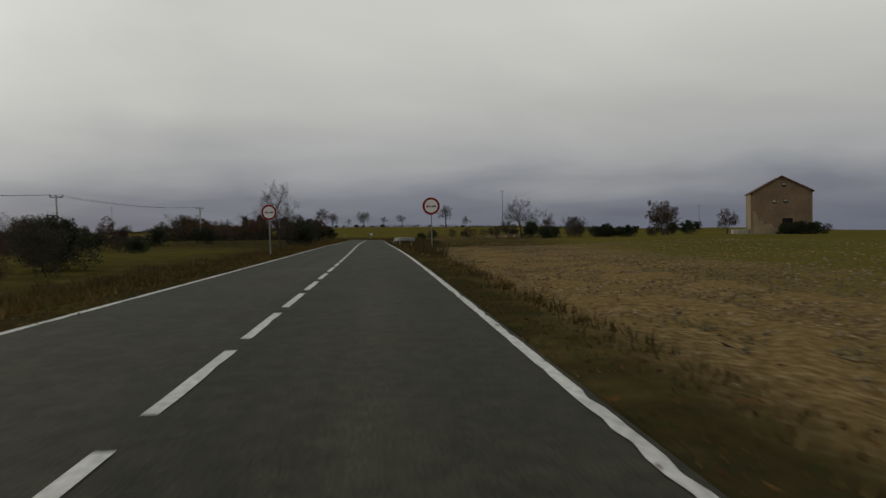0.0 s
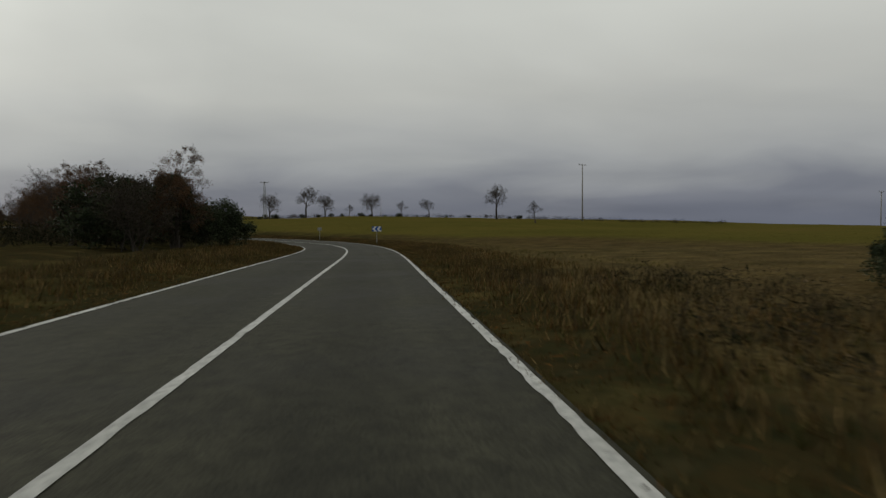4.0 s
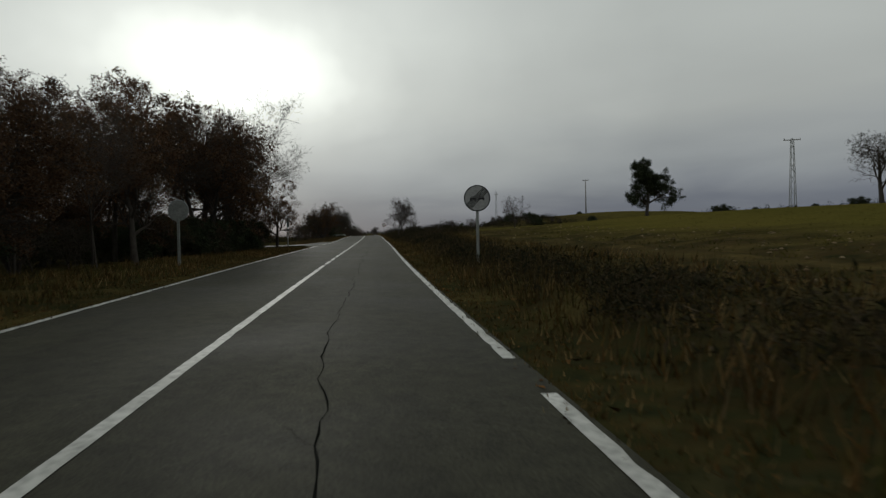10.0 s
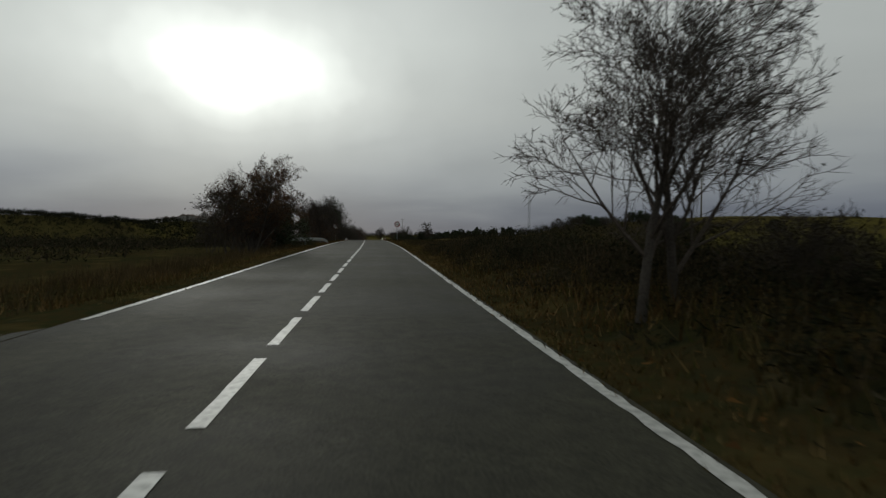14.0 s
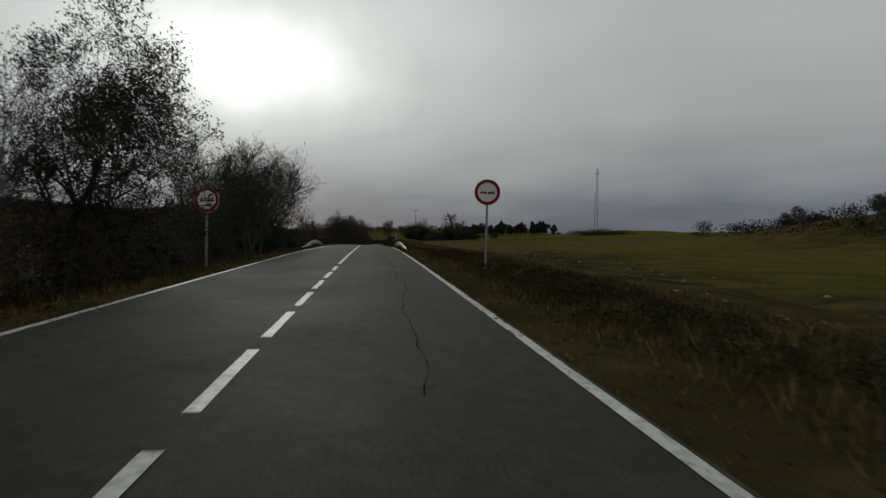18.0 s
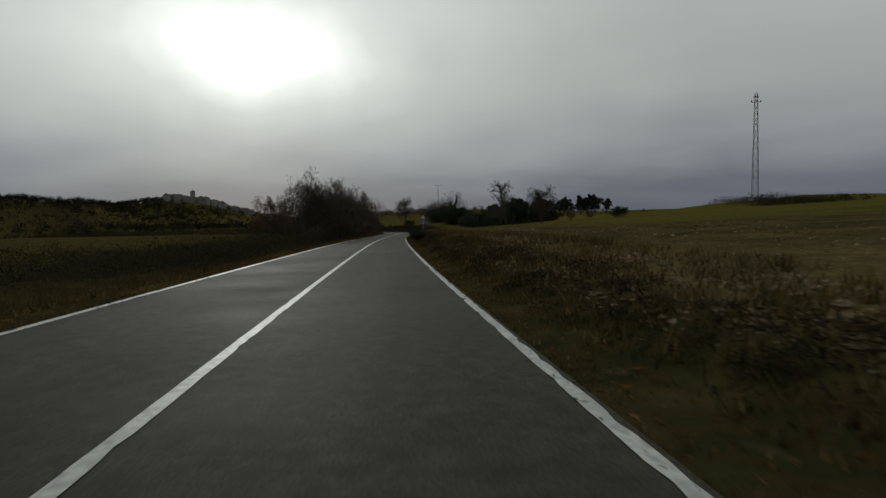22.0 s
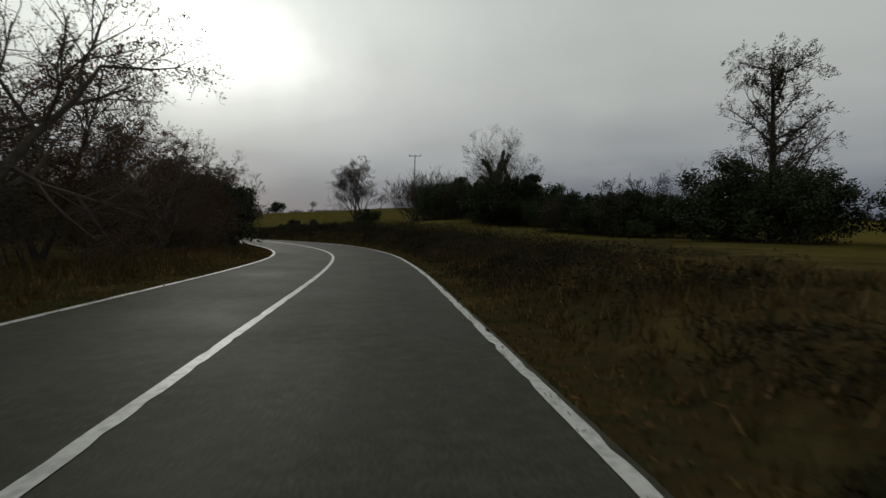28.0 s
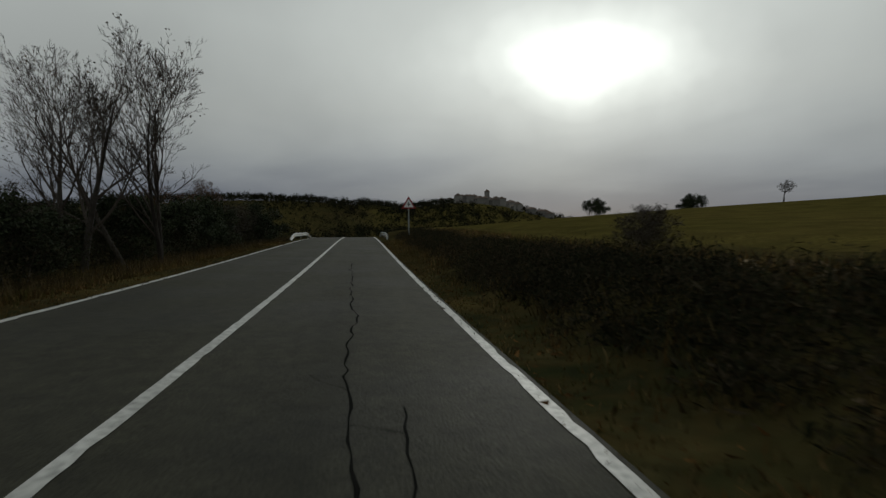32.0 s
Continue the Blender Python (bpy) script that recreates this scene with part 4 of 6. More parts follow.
def round_sign(m, kind, top=2.66, r=0.45, back=False):
    if kind == "no_overtaking":
        ob = thing("no_overtaking_sign", m, "round red-bordered no overtaking sign on a steel post", "road sign", "no overtaking signs")
    else:
        ob = thing("end_of_ban_sign", m, "round grey end of no overtaking sign on a steel post", "road sign", "end of ban signs")
    post(ob, top - 0.1)
    part("back_plate", *lifted(disc(r * 0.97, 32, 0.014, 0.02), top), M["steel"], ob, "dull grey metal back")
    plate = part("plate", *lifted(disc(r, 48, 0.0, 0.012), top), M["grey"] if kind != "no_overtaking" else M["white"], ob)
    if kind == "no_overtaking":
        part("red_border", *lifted(ring(r * 0.74, r * 0.985, -0.004), top), M["red"], plate, "dark red ring")
        part("car_symbol", *lifted(car_glyph(-r * 0.31, r * 0.5, -0.004), top), M["red"], plate, "small red car")
        part("car_symbol", *lifted(car_glyph(r * 0.31, r * 0.5, -0.004), top), M["black"], plate, "small black car")
    else:
        part("border", *lifted(ring(r * 0.92, r * 0.998, -0.004), top), M["black"], plate, "black rim")
        k = 0.7071 * r * 0.93
        for q in range(-2, 3):
            o, e = q * r * 0.075, 0.008 + 0.012 * (r > 0.4)
            v = [(-k + o - e, -0.004, top - k - o + e), (-k + o + e, -0.004, top - k - o - e), (k + o + e, -0.004, top + k - o - e), (k + o - e, -0.004, top + k - o + e)]
            part("diagonal_stripe", v, [(0, 1, 2, 3)], M["black"], plate, "thin black diagonal stripe")
        for cx in (-r * 0.31, r * 0.31):
            part("car_symbol", *lifted(car_glyph(cx, r * 0.5, -0.007), top), M["black"], plate, "small dark car")
    return ob


def chevron_sign(m, w=0.86, h=0.46):
    ob = thing("chevron_sign", m, "blue bend board with two white angled arrows", "road sign", "bend boards")
    post(ob, 1.45, w=0.06)
    z, k = 1.42, w / 0.86
    v, f = box(-w / 2, w / 2, 0, 0.012, z - h / 2, z + h / 2)
    board = part("board", v, f, M["blue"], ob, "blue panel")
    part("back_plate", *box(-w / 2 - 0.01, w / 2 + 0.01, 0.015, 0.035, z - h / 2 - 0.01, z + h / 2 + 0.01), M["steel"], ob, "dull weathered metal back")
    part("clamp", *box(-0.05, 0.05, 0.036, 0.06, z - 0.06, z + 0.10), M["grey"], ob, "steel clamp")
    for cx in (-0.40 * k, 0.02 * k):
        a = 0.20 * k
        e = 0.21 * k
        v = [(cx + e, -0.004, z + h / 2), (cx + e + a, -0.004, z + h / 2), (cx + a, -0.004, z), (cx + e + a, -0.004, z - h / 2), (cx + e, -0.004, z - h / 2), (cx, -0.004, z)]
        part("white_arrow", v, [(0, 5, 2, 1), (5, 4, 3, 2)], M["white"], board, "white angled arrow")
    return ob


def triangle(r, y, z, k=1.0):
    pts = [(r * k * math.sin(a), y, z + r * k * math.cos(a)) for a in (0, radians(120), radians(240))]
    return pts, [(0, 1, 2)]


def warning_sign(m, plates=False, side=0.9):
    ob = thing("warning_sign", m, "red-edged triangular warning sign" + (" above two blue plates" if plates else " on a steel post"), "road sign")
    top = 2.5 if plates else 2.1
    post(ob, top + 0.3)
    r = side * 0.577
    a, b = triangle(r, 0.0, top), triangle(r, 0.012, top)
    v = a[0] + b[0]
    pl = part("plate", v, [(0, 1, 2), (5, 4, 3), (0, 3, 4, 1), (1, 4, 5, 2), (2, 5, 3, 0)], M["red"], ob, "red border")
    part("white_field", *triangle(r, -0.004, top, 0.70), M["white"], pl, "white triangle")
    part("symbol", *joined(box(-0.03, 0.03, -0.012, -0.008, top - 0.12, top + 0.14), box(-0.10, 0.10, -0.012, -0.008, top - 0.02, top + 0.03)), M["black"], pl, "black junction symbol")
    if plates:
        for i in range(2):
            z = top - 0.62 - i * 0.42
            q = part("plate", *box(-0.42, 0.42, 0, 0.012, z - 0.19, z + 0.19), M["blue"], ob, "blue information plate")
            part("bar", *box(-0.3, 0.3, -0.006, -0.003, z - 0.03, z + 0.05), M["white"], q, "white bar of lettering")
    return ob


def back_sign(m):
    """A board seen edge-on and from behind at the side road."""
    ob = thing("junction_sign", m, "narrow dark green direction board on a post", "road sign")
    post(ob, 2.4)
    part("board", *box(-0.16, 0.16, 0, 0.02, 1.65, 2.45), M["sign_green"], ob, "dark green board")
    return ob


M["sign_green"] = material("sign_green", ((0.014, 0.050, 0.048), (0.02, 0.065, 0.06)), 4, 0.5, 0, 20)


def w_profile():
    """Half-open wave of a crash barrier: (out, up) points."""
    return [(0.0, -0.155), (0.03, -0.150), (0.075, -0.105), (0.078, -0.07), (0.02, -0.018), (0.02, 0.018), (0.078, 0.07), (0.075, 0.105), (0.03, 0.150), (0.0, 0.155)]


def guardrail(line, label, top=0.50, posts=(), end_plate=False):
    """line: (s, d, rise) points along the rail; rise lowers its ends."""
    root = thing("guardrail", Matrix(), label, "crash barrier", "crash barriers")
    pts = []
    for s, d, dz in line:
        p = on_road(s, d)
        pts.append(Vector((p.x, p.y, float(np.interp(s, STATION, ROAD_Z)) + top - 0.155 + dz)))
    fine = []
    for i in range(len(pts) - 1):
        p0, p1, p2, p3 = pts[max(i - 1, 0)], pts[i], pts[i + 1], pts[min(i + 2, len(pts) - 1)]
        for k in range(8):
            t = k / 8
            fine.append(0.5 * ((2 * p1) + (p2 - p0) * t + (2 * p0 - 5 * p1 + 4 * p2 - p3) * t * t + (3 * p1 - p0 - 3 * p2 + p3) * t ** 3))
    fine.append(pts[-1])
    prof = w_profile()
    v, f = [], []
    sgn = 1 if line[0][1] > 0 else -1
    for i, p in enumerate(fine):
        d = (fine[min(i + 1, len(fine) - 1)] - fine[max(i - 1, 0)])
        d.z = 0
        d.normalize()
        left = Vector((-d.y, d.x, 0)) * sgn
        for thick in (0.0, -0.006):
            for o, u in prof:
                v.append(p + left * (o + thick) + Vector((0, 0, u)))
    n = len(prof)
    for i in range(len(fine) - 1):
        for side in (0, n):
            for k in range(n - 1):
                a, b = i * 2 * n + side + k, (i + 1) * 2 * n + side + k
                f.append((a, a + 1, b + 1, b))
        for k in (0, n - 1):
            a, b = i * 2 * n + k, (i + 1) * 2 * n + k
            f.append((a, b, b + n, a + n))
    part("rail", v, f, M["steel"], root, "corrugated galvanised rail", smooth=True)
    if end_plate:
        d = (fine[0] - fine[1]).normalized()
        left = Vector((-d.y, d.x, 0)) * -sgn
        v, f = [], []
        for k in range(9):
            u = -0.165 + 0.33 * k / 8
            reach = 0.05 + 0.12 * math.sqrt(max(0.0, 1 - (u / 0.17) ** 2))
            for o, q in ((0.075, 0.0), (0.075, reach), (0.060, 0.0), (0.060, reach)):
                v.append(fine[0] + left * o + d * (q - 0.04) + Vector((0, 0, u)))
        for k in range(8):
            a, b = 4 * k, 4 * k + 4
            f += [(a, a + 1, b + 1, b), (a + 2, b + 2, b + 3, a + 3), (a + 1, a + 3, b + 3, b + 1), (a, b, b + 2, a + 2)]
        part("end_plate", v, f, M["steel"], root, "rounded end plate of the rail")
    for q in posts:
        i = min(range(len(fine)), key=lambda j: abs(j / (len(fine) - 1) - q))
        p = fine[i]
        d = fine[min(i + 1, len(fine) - 1)] - fine[max(i - 1, 0)]
        h = math.atan2(d.y, d.x)
        off = Vector((math.sin(h), -math.cos(h), 0)) * (0.07 * sgn)
        base = p + off
        w = 0.03
        vv, ff = box(-w, w, -0.045, 0.045, gz(base.x, base.y) - 0.7 - base.z, 0.13)
        vv = [base + Vector((a * math.cos(h) - b * math.sin(h), a * math.sin(h) + b * math.cos(h), c)) for a, b, c in vv]
        part("post", vv, ff, M["steel"], root, "steel post")
        ref = p - off * 1.4
        vv, ff = box(-0.03, 0.03, -0.02, 0.02, -0.05, 0.05)
        vv = [ref + Vector((a * math.cos(h) - b * math.sin(h), a * math.sin(h) + b * math.cos(h), c)) for a, b, c in vv]
        part("reflector", vv, ff, M["amber"], root, "amber reflector")
    return root


def power_pole(x, y, height, turn, kind="wood", label=""):
    z = gz(x, y)
    ob = thing("power_pole", pose(x, y, z, 0, 0, turn), label or "slim grey power pole with a short crossarm", "power pole", "power line poles")
    r = 0.13 + height * 0.006
    if height > 13.5 and kind != "plain":
        a, b = 0.55, 0.22          # half widths of the lattice mast, foot and top
        for sx, sy in ((1, 1), (1, -1), (-1, 1), (-1, -1)):
            part("leg", *tube([(sx * a, sy * a, -0.5), (sx * b, sy * b, height)], [0.07, 0.05], 4), M["steel"], ob, "steel corner angle")
        n = int(height / 1.1)
        for i in range(n):
            z0, z1 = height * i / n, height * (i + 1) / n
            w0, w1 = a + (b - a) * i / n, a + (b - a) * (i + 1) / n
            k = 1 if i % 2 else -1
            for q in range(4):
                rot = Matrix.Rotation(q * math.pi / 2, 3, "Z")
                part("brace", *tube([rot @ Vector((-k * w0, w0, z0)), rot @ Vector((k * w1, w1, z1))], [0.035, 0.035], 3), M["steel"], ob)
    else:
        part("shaft", *tube([(0, 0, -0.6), (0, 0, height * 0.5), (0, 0, height)], [r, r * 0.8, r * 0.55], 8), M["concrete"], ob, "tapered grey shaft", True)
    if kind == "cross":
        part("crossarm", *box(-0.9, 0.9, -0.06, 0.06, height - 1.75, height - 1.6), M["concrete"], ob)
        part("crossarm", *box(-0.55, 0.55, -0.06, 0.06, height - 0.75, height - 0.62), M["concrete"], ob)
        ends = [(-0.85, height - 1.6), (0.85, height - 1.6), (0, height)]
    else:
        w = 0.85 if height < 12 else 1.5
        part("crossarm", *box(-w, w, -0.07, 0.07, height - 0.28, height - 0.12), M["concrete"], ob)
        ends = [(-w * 0.93, height - 0.12), (0, height - 0.1), (w * 0.93, height - 0.12)]
    for ex, ez in ends:
        part("insulator", *tube([(ex, 0, ez), (ex, 0, ez + 0.12), (ex, 0, ez + 0.3)], [0.05, 0.07, 0.035], 6), M["dark"], ob, "dark insulator")
    return ob


def wire(a, b, sag, name="power_cable"):
    pts = []
    a, b = Vector(a), Vector(b)
    for i in range(17):
        t = i / 16
        p = a.lerp(b, t)
        p.z -= sag * 4 * t * (1 - t)
        pts.append(p)
    ob = part(name, *tube(pts, [0.022] * 17, 4), M["black"])
    return tagged(ob, "thin dark overhead cable between poles", "cable", "overhead cables")


def barn(m):
    ob = thing("stone_barn", m, "tall old brown barn with ochre side walls and gabled roof", "house")
    W, Dp, H, R = 10.2, 9.0, 8.8, 11.6        # front along x, gable faces -y
    wins = [(-1.3, 6.7), (0.7, 6.8), (0.4, 10.0)]
    part("wall", [(-W / 2, 0, -1), (W / 2, 0, -1), (W / 2, 0, H), (0, 0, R), (-W / 2, 0, H), (-W / 2, 0.6, -1), (W / 2, 0.6, -1), (W / 2, 0.6, H), (0, 0.6, R), (-W / 2, 0.6, H)],
         [(0, 1, 2, 3, 4), (9, 8, 7, 6, 5), (1, 6, 7, 2), (0, 4, 9, 5), (2, 7, 8, 3), (3, 8, 9, 4)], M["brick"], ob, "weathered brick gable wall")
    part("wall", [(-W / 2, Dp - 0.6, -1), (W / 2, Dp - 0.6, -1), (W / 2, Dp - 0.6, H), (0, Dp - 0.6, R), (-W / 2, Dp - 0.6, H), (-W / 2, Dp, -1), (W / 2, Dp, -1), (W / 2, Dp, H), (0, Dp, R), (-W / 2, Dp, H)],
         [(0, 1, 2, 3, 4), (9, 8, 7, 6, 5), (1, 6, 7, 2), (0, 4, 9, 5), (2, 7, 8, 3), (3, 8, 9, 4)], M["brick"], ob, "weathered brick gable wall")
    for sx in (-1, 1):
        part("wall", *box(sx * W / 2 - 0.3, sx * W / 2 + 0.3, 0.6, Dp - 0.6, -1, H), M["plaster"], ob, "ochre plastered side wall")
        x0, x1, z0, z1 = 0, sx * (W / 2 + 0.5), R + 0.25, H - 0.12
        v = [(x0, -0.4, z0), (x1, -0.4, z1), (x1, Dp + 0.4, z1), (x0, Dp + 0.4, z0), (x0, -0.4, z0 - 0.22), (x1, -0.4, z1 - 0.22), (x1, Dp + 0.4, z1 - 0.22), (x0, Dp + 0.4, z0 - 0.22)]
        part("roof", v, [(0, 1, 2, 3), (7, 6, 5, 4), (0, 4, 5, 1), (1, 5, 6, 2), (2, 6, 7, 3), (3, 7, 4, 0)], M["tile"], ob, "sloping red-brown tiled roof")
    # the wall isn't cut: near-black slabs paint the shade inside windows and doorway
    for wx, wz in wins:
        w = part("window", *box(wx - 0.38, wx + 0.38, -0.02, 0.04, wz - 0.42, wz + 0.40), M["dark"], ob, "small dark window opening")
        part("shutter", *box(wx - 0.30, wx + 0.30, -0.05, -0.021, wz - 0.10, wz + 0.34), M["stone"], w, "pale half-fallen board")
        part("sill", *box(wx - 0.42, wx + 0.42, -0.10, 0.02, wz - 0.52, wz - 0.43), M["stone"], w)
    part("doorway", *box(0.1, 1.9, -0.03, 0.04, -1, 3.4), M["dark"], ob, "dark doorway behind the bushes")
    edge = [(-W / 2, 5.2), (-W * 0.44, 4.6), (-W * 0.40, 3.0), (-W * 0.34, 3.3), (-W * 0.30, 2.2), (-W * 0.20, 2.5), (-W * 0.12, 1.6), (-W * 0.02, 1.9), (0.02 * W, 0.4), (0.02 * W, -1)]
    v = [(x, -0.03, z) for x, z in edge] + [(-W / 2, -0.03, -1)]
    n = len(v)
    part("plaster_patch", v + [(x, 0.02, z) for x, _, z in v], [tuple(range(n)), *[(k, n + k, n + (k + 1) % n, (k + 1) % n) for k in range(n)]], M["plaster"], ob, "flaking pale plaster at the wall's foot")
    part("lean_to", *box(-W / 2 - 3.4, -W / 2 - 0.4, 2.0, 6.0, -1, 1.4), M["stone"], ob, "low stone yard wall")
    return ob


# ------------------------------------------------------------------ placing: signs and rails
for s, d, k, high, r in ((73.4, 5.05, "no_overtaking", 2.88, 0.56), (74.6, -5.2, "no_overtaking", 2.78, 0.50), (406, 5.1, "no_overtaking", 2.66, 0.45), (407.5, -4.7, "no_overtaking", 2.66, 0.45),
                      (268, 4.72, "end", 1.82, 0.38), (272, -4.75, "end", 1.85, 0.36)):
    round_sign(at(s, d, 0.05, -8 if d > 0 else (-10 if k != "end" else 172)), k, high, r)
chevron_sign(at(189.5, 4.0, 0, -14))
chevron_sign(at(210, 3.95, 0, 140), 0.50, 0.34)
warning_sign(at(568, 5.4, 0, -6), plates=True)
warning_sign(at(685, 4.6, 0, 0))
back_sign(at(300, -5.2, 0, 70))

guardrail([(88.75, 5.05, 0.12), (88.8, 4.5, 0.13), (89.0, 3.92, 0.14), (89.7, 3.64, 0.13), (91.2, 3.58, 0.11), (93, 3.58, 0.08), (94.8, 3.55, 0.0), (96.6, 3.5, -0.3)], "short curved crash barrier beside the culvert", posts=(0.07, 0.36, 0.71), end_plate=True)
guardrail([(428.2, 3.66, -0.50), (429.6, 3.64, -0.34), (431.2, 3.62, -0.23), (433.8, 3.62, -0.13), (436.6, 3.6, 0), (439, 3.6, 0), (441.4, 3.6, 0), (443.2, 3.55, -0.1), (444.6, 3.5, -0.34)], "low galvanised crash barrier beside the road", posts=(0.42, 0.55, 0.68, 0.8))
guardrail([(431, -4.25, -0.62), (433, -4.1, -0.42), (434.3, -4.0, -0.30), (435.9, -3.95, -0.13), (437.6, -3.92, -0.04), (439.5, -3.9, 0), (441.5, -3.9, 0), (443.5, -3.9, -0.04), (446, -3.8, -0.2), (448, -3.7, -0.42)], "low galvanised crash barrier beside the road", posts=(0.3, 0.44, 0.6, 0.75))
guardrail([(362.5, -8.6, -0.05), (364.5, -7.0, 0), (366.5, -5.6, 0), (369, -4.5, 0), (371.5, -3.9, -0.1), (374, -3.7, -0.5)], "low galvanised crash barrier beside the road", posts=(0.15, 0.45, 0.7))
for side in (1, -1):
    guardrail([(694, 3.7 * side, -0.4), (697, 3.7 * side, 0), (703, 3.7 * side, 0), (709, 3.7 * side, 0), (713, 3.7 * side, -0.4)], "low galvanised crash barrier at the crest", posts=(0.2, 0.5, 0.8))

# ------------------------------------------------------------------ placing: poles and buildings
for x, y, h, k in ((-19, 341, 14.5, "t"), (86, 277, 18.0, "plain"), (-72, 381, 10.0, "t"), (-160, 503, 21.0, "cross"), (-289, 588, 13.0, "t"), (-130, 640, 9.0, "t"), (40, 520, 12.0, "t"), (183, 263, 13.0, "t")):
    power_pole(x, y, h, 20, k)
poles = ((-92.0, 58.0), (-38.6, 97.6), (-27.0, 142.0))
for x, y in poles[1:]:
    power_pole(x, y, 7.6, 35, "t", "wooden pole carrying thin cables across the scrub")
for (x0, y0), (x1, y1) in zip(poles, poles[1:]):
    for side in (-0.7, 0.7):
        wire((x0 + side * 0.8, y0 + side * 0.6, gz(x0, y0) + 7.75), (x1 + side * 0.8, y1 + side * 0.6, gz(x1, y1) + 7.75), 0.8)
barn(pose(89, 101.5, gz(89, 101.5), 0, 0, -32))


def house(x, y, w, dp, h, turn, tower=False):
    ob = thing("village_house" if not tower else "church_tower", pose(x, y, gz(x, y), 0, 0, turn), "pale stone village house with a tiled roof on the far hill" if not tower else "square stone church tower on the far hill", "house", "houses of the far village")
    part("wall", *box(-w / 2, w / 2, 0, dp, -3, h), M["village"], ob)
    e, r = 0.4, h + (w * 0.28 if not tower else w * 0.5)
    part("roof", [(-w / 2 - e, -e, h), (w / 2 + e, -e, h), (w / 2 + e, dp + e, h), (-w / 2 - e, dp + e, h), (-w / 4 if not tower else 0, dp / 2, r), (w / 4 if not tower else 0, dp / 2, r)],
         [(0, 1, 5, 4), (1, 2, 5), (2, 3, 4, 5), (3, 0, 4), (3, 2, 1, 0)], M["village_roof"], ob)
    # window shade is painted too, as near-black slabs on the solid wall
    for i in range(2):
        part("window", *box(-w * 0.25 + i * w * 0.45 - 0.5, -w * 0.25 + i * w * 0.45 + 0.5, -0.06, 0.02, h * 0.45, h * 0.45 + 1.4), M["dark"], ob)
    return ob


RV = random.Random(8)
for i in range(34):
    t = RV.gauss(0, 1)
    house(-890 + t * 42 + RV.uniform(-12, 12), 862 + t * 24 + RV.uniform(-30, 30), RV.uniform(7, 13), RV.uniform(7, 10), RV.uniform(4.0, 6.8), RV.uniform(-40, 10))
house(-880, 870, 6, 6, 13, -30, tower=True)
house(-955, 800, 5, 5, 11, -30, tower=True)
hut = thing("field_hut", pose(-143, 553, gz(-143, 553), 0, 0, 30), "low stone field hut with a flat roof", "hut")
part("wall", *box(-3.5, 3.5, 0, 4, -0.5, 2.2), M["stone"], hut)
part("roof", *box(-3.8, 3.8, -0.3, 4.3, 2.2, 2.45), M["tile"], hut)

# ------------------------------------------------------------------ placing: trees and shrubs
R = random.Random(5)


def turn_any():
    return R.uniform(0, 360)


def row(kinds, n, s0, s1, d0, d1, z0, z1, sink=0.1):
    """A loose row of shrubs or trees along the road."""
    for i in range(n):
        plant(R.choice(kinds), s0 + (s1 - s0) * (i + R.uniform(0, 1)) / n, R.uniform(d0, d1), size=R.uniform(z0, z1), turn=turn_any(), sink=sink)


plant("bare_a", 87, -6.3, size=0.9, turn=40, wide=0.68)
for s, d, k, z in ((62, -12, "thick_brown", .8), (66, -14, "thick_dark", .85), (58, -16, "thick_brown", .9), (72, -18, "thick_brown", .9), (56, -11, "thick_red", .6), (60, -20, "thick_dark", .9),
                   (116, -8.4, "thick_dark", 1.05), (119, -10, "thick_brown", 1.05), (117, -9.6, "thick_brown", 1.0), (120, -8.6, "thick_dark", 1.0), (114, -9.4, "thick_brown", .95),
                   (98, -22, "thick_dark", .55), (104, -26, "thick_brown", .6), (92, -30, "thick_red", .6), (110, -32, "thick_dark", .7),
                   (84, -36, "thick_dark", 1.0), (78, -42, "thick_brown", 1.2), (130, -20, "thick_red", .7), (122, -28, "thick_dark", .8), (128, -24, "thick_dark", .8), (140, -28, "oak_brown", .42)):
    plant(k, s, d, size=z, turn=turn_any(), sink=0.1)
for s, d, z in ((110, -58, 0.8), (120, -64, 0.9), (100, -52, 0.8), (128, -70, .9), (90, -60, .7), (84, -66, .8)):
    plant("bare_b", s, d, size=z, turn=turn_any())
for s, d, k, z in ((96, -46, "bare_a", .7), (104, -40, "oak_thin", .6), (112, -50, "bare_a", .8), (120, -44, "oak_brown2", .6), (134, -40, "oak_brown", .6), (128, -56, "bare_a", .8)):
    plant(k, s, d, size=z, turn=turn_any(), sink=.1)
# right, by the start
plant("bare_a", x=29, y=84, size=0.9, turn=30)
for x, y, k, z in ((32, 85, "bare_b", .6), (34, 86, "thick_red", .9), (27, 83, "thick_brown", .8), (30, 82, "thick_dark", .75), (36, 81, "thick_bare", 1.05), (37, 82, "thick_brown", .9), (46, 74, "oak_brown", .62), (46.6, 73.6, "oak_brown2", .6), (86, 114, "oak_brown2", .72), (80, 118, "thick_dark", 1.0),
                   (72, 112, "thick_dark", .8), (88.8, 100.0, "thick_dark", .8), (90.1, 99.2, "thick_dark", .85), (91.3, 98.4, "thick_dark", .9), (92.8, 97.5, "thick_dark", .85), (94.5, 97.0, "thick_brown", .75), (118, 92, "oak_brown2", .6), (24, 80, "thick_brown", .6), (21, 84, "thick_red", .6)):
    plant(k, x=x, y=y, size=z, turn=turn_any())
for i in range(14):
    plant(R.choice(("thick_brown", "thick_dark", "thick_dark")), x=30 + i * 1.05 + R.uniform(-1, 1), y=78 - i * 0.75 + R.uniform(-1, 1), size=R.uniform(.4, .62), turn=turn_any(), sink=0.1)
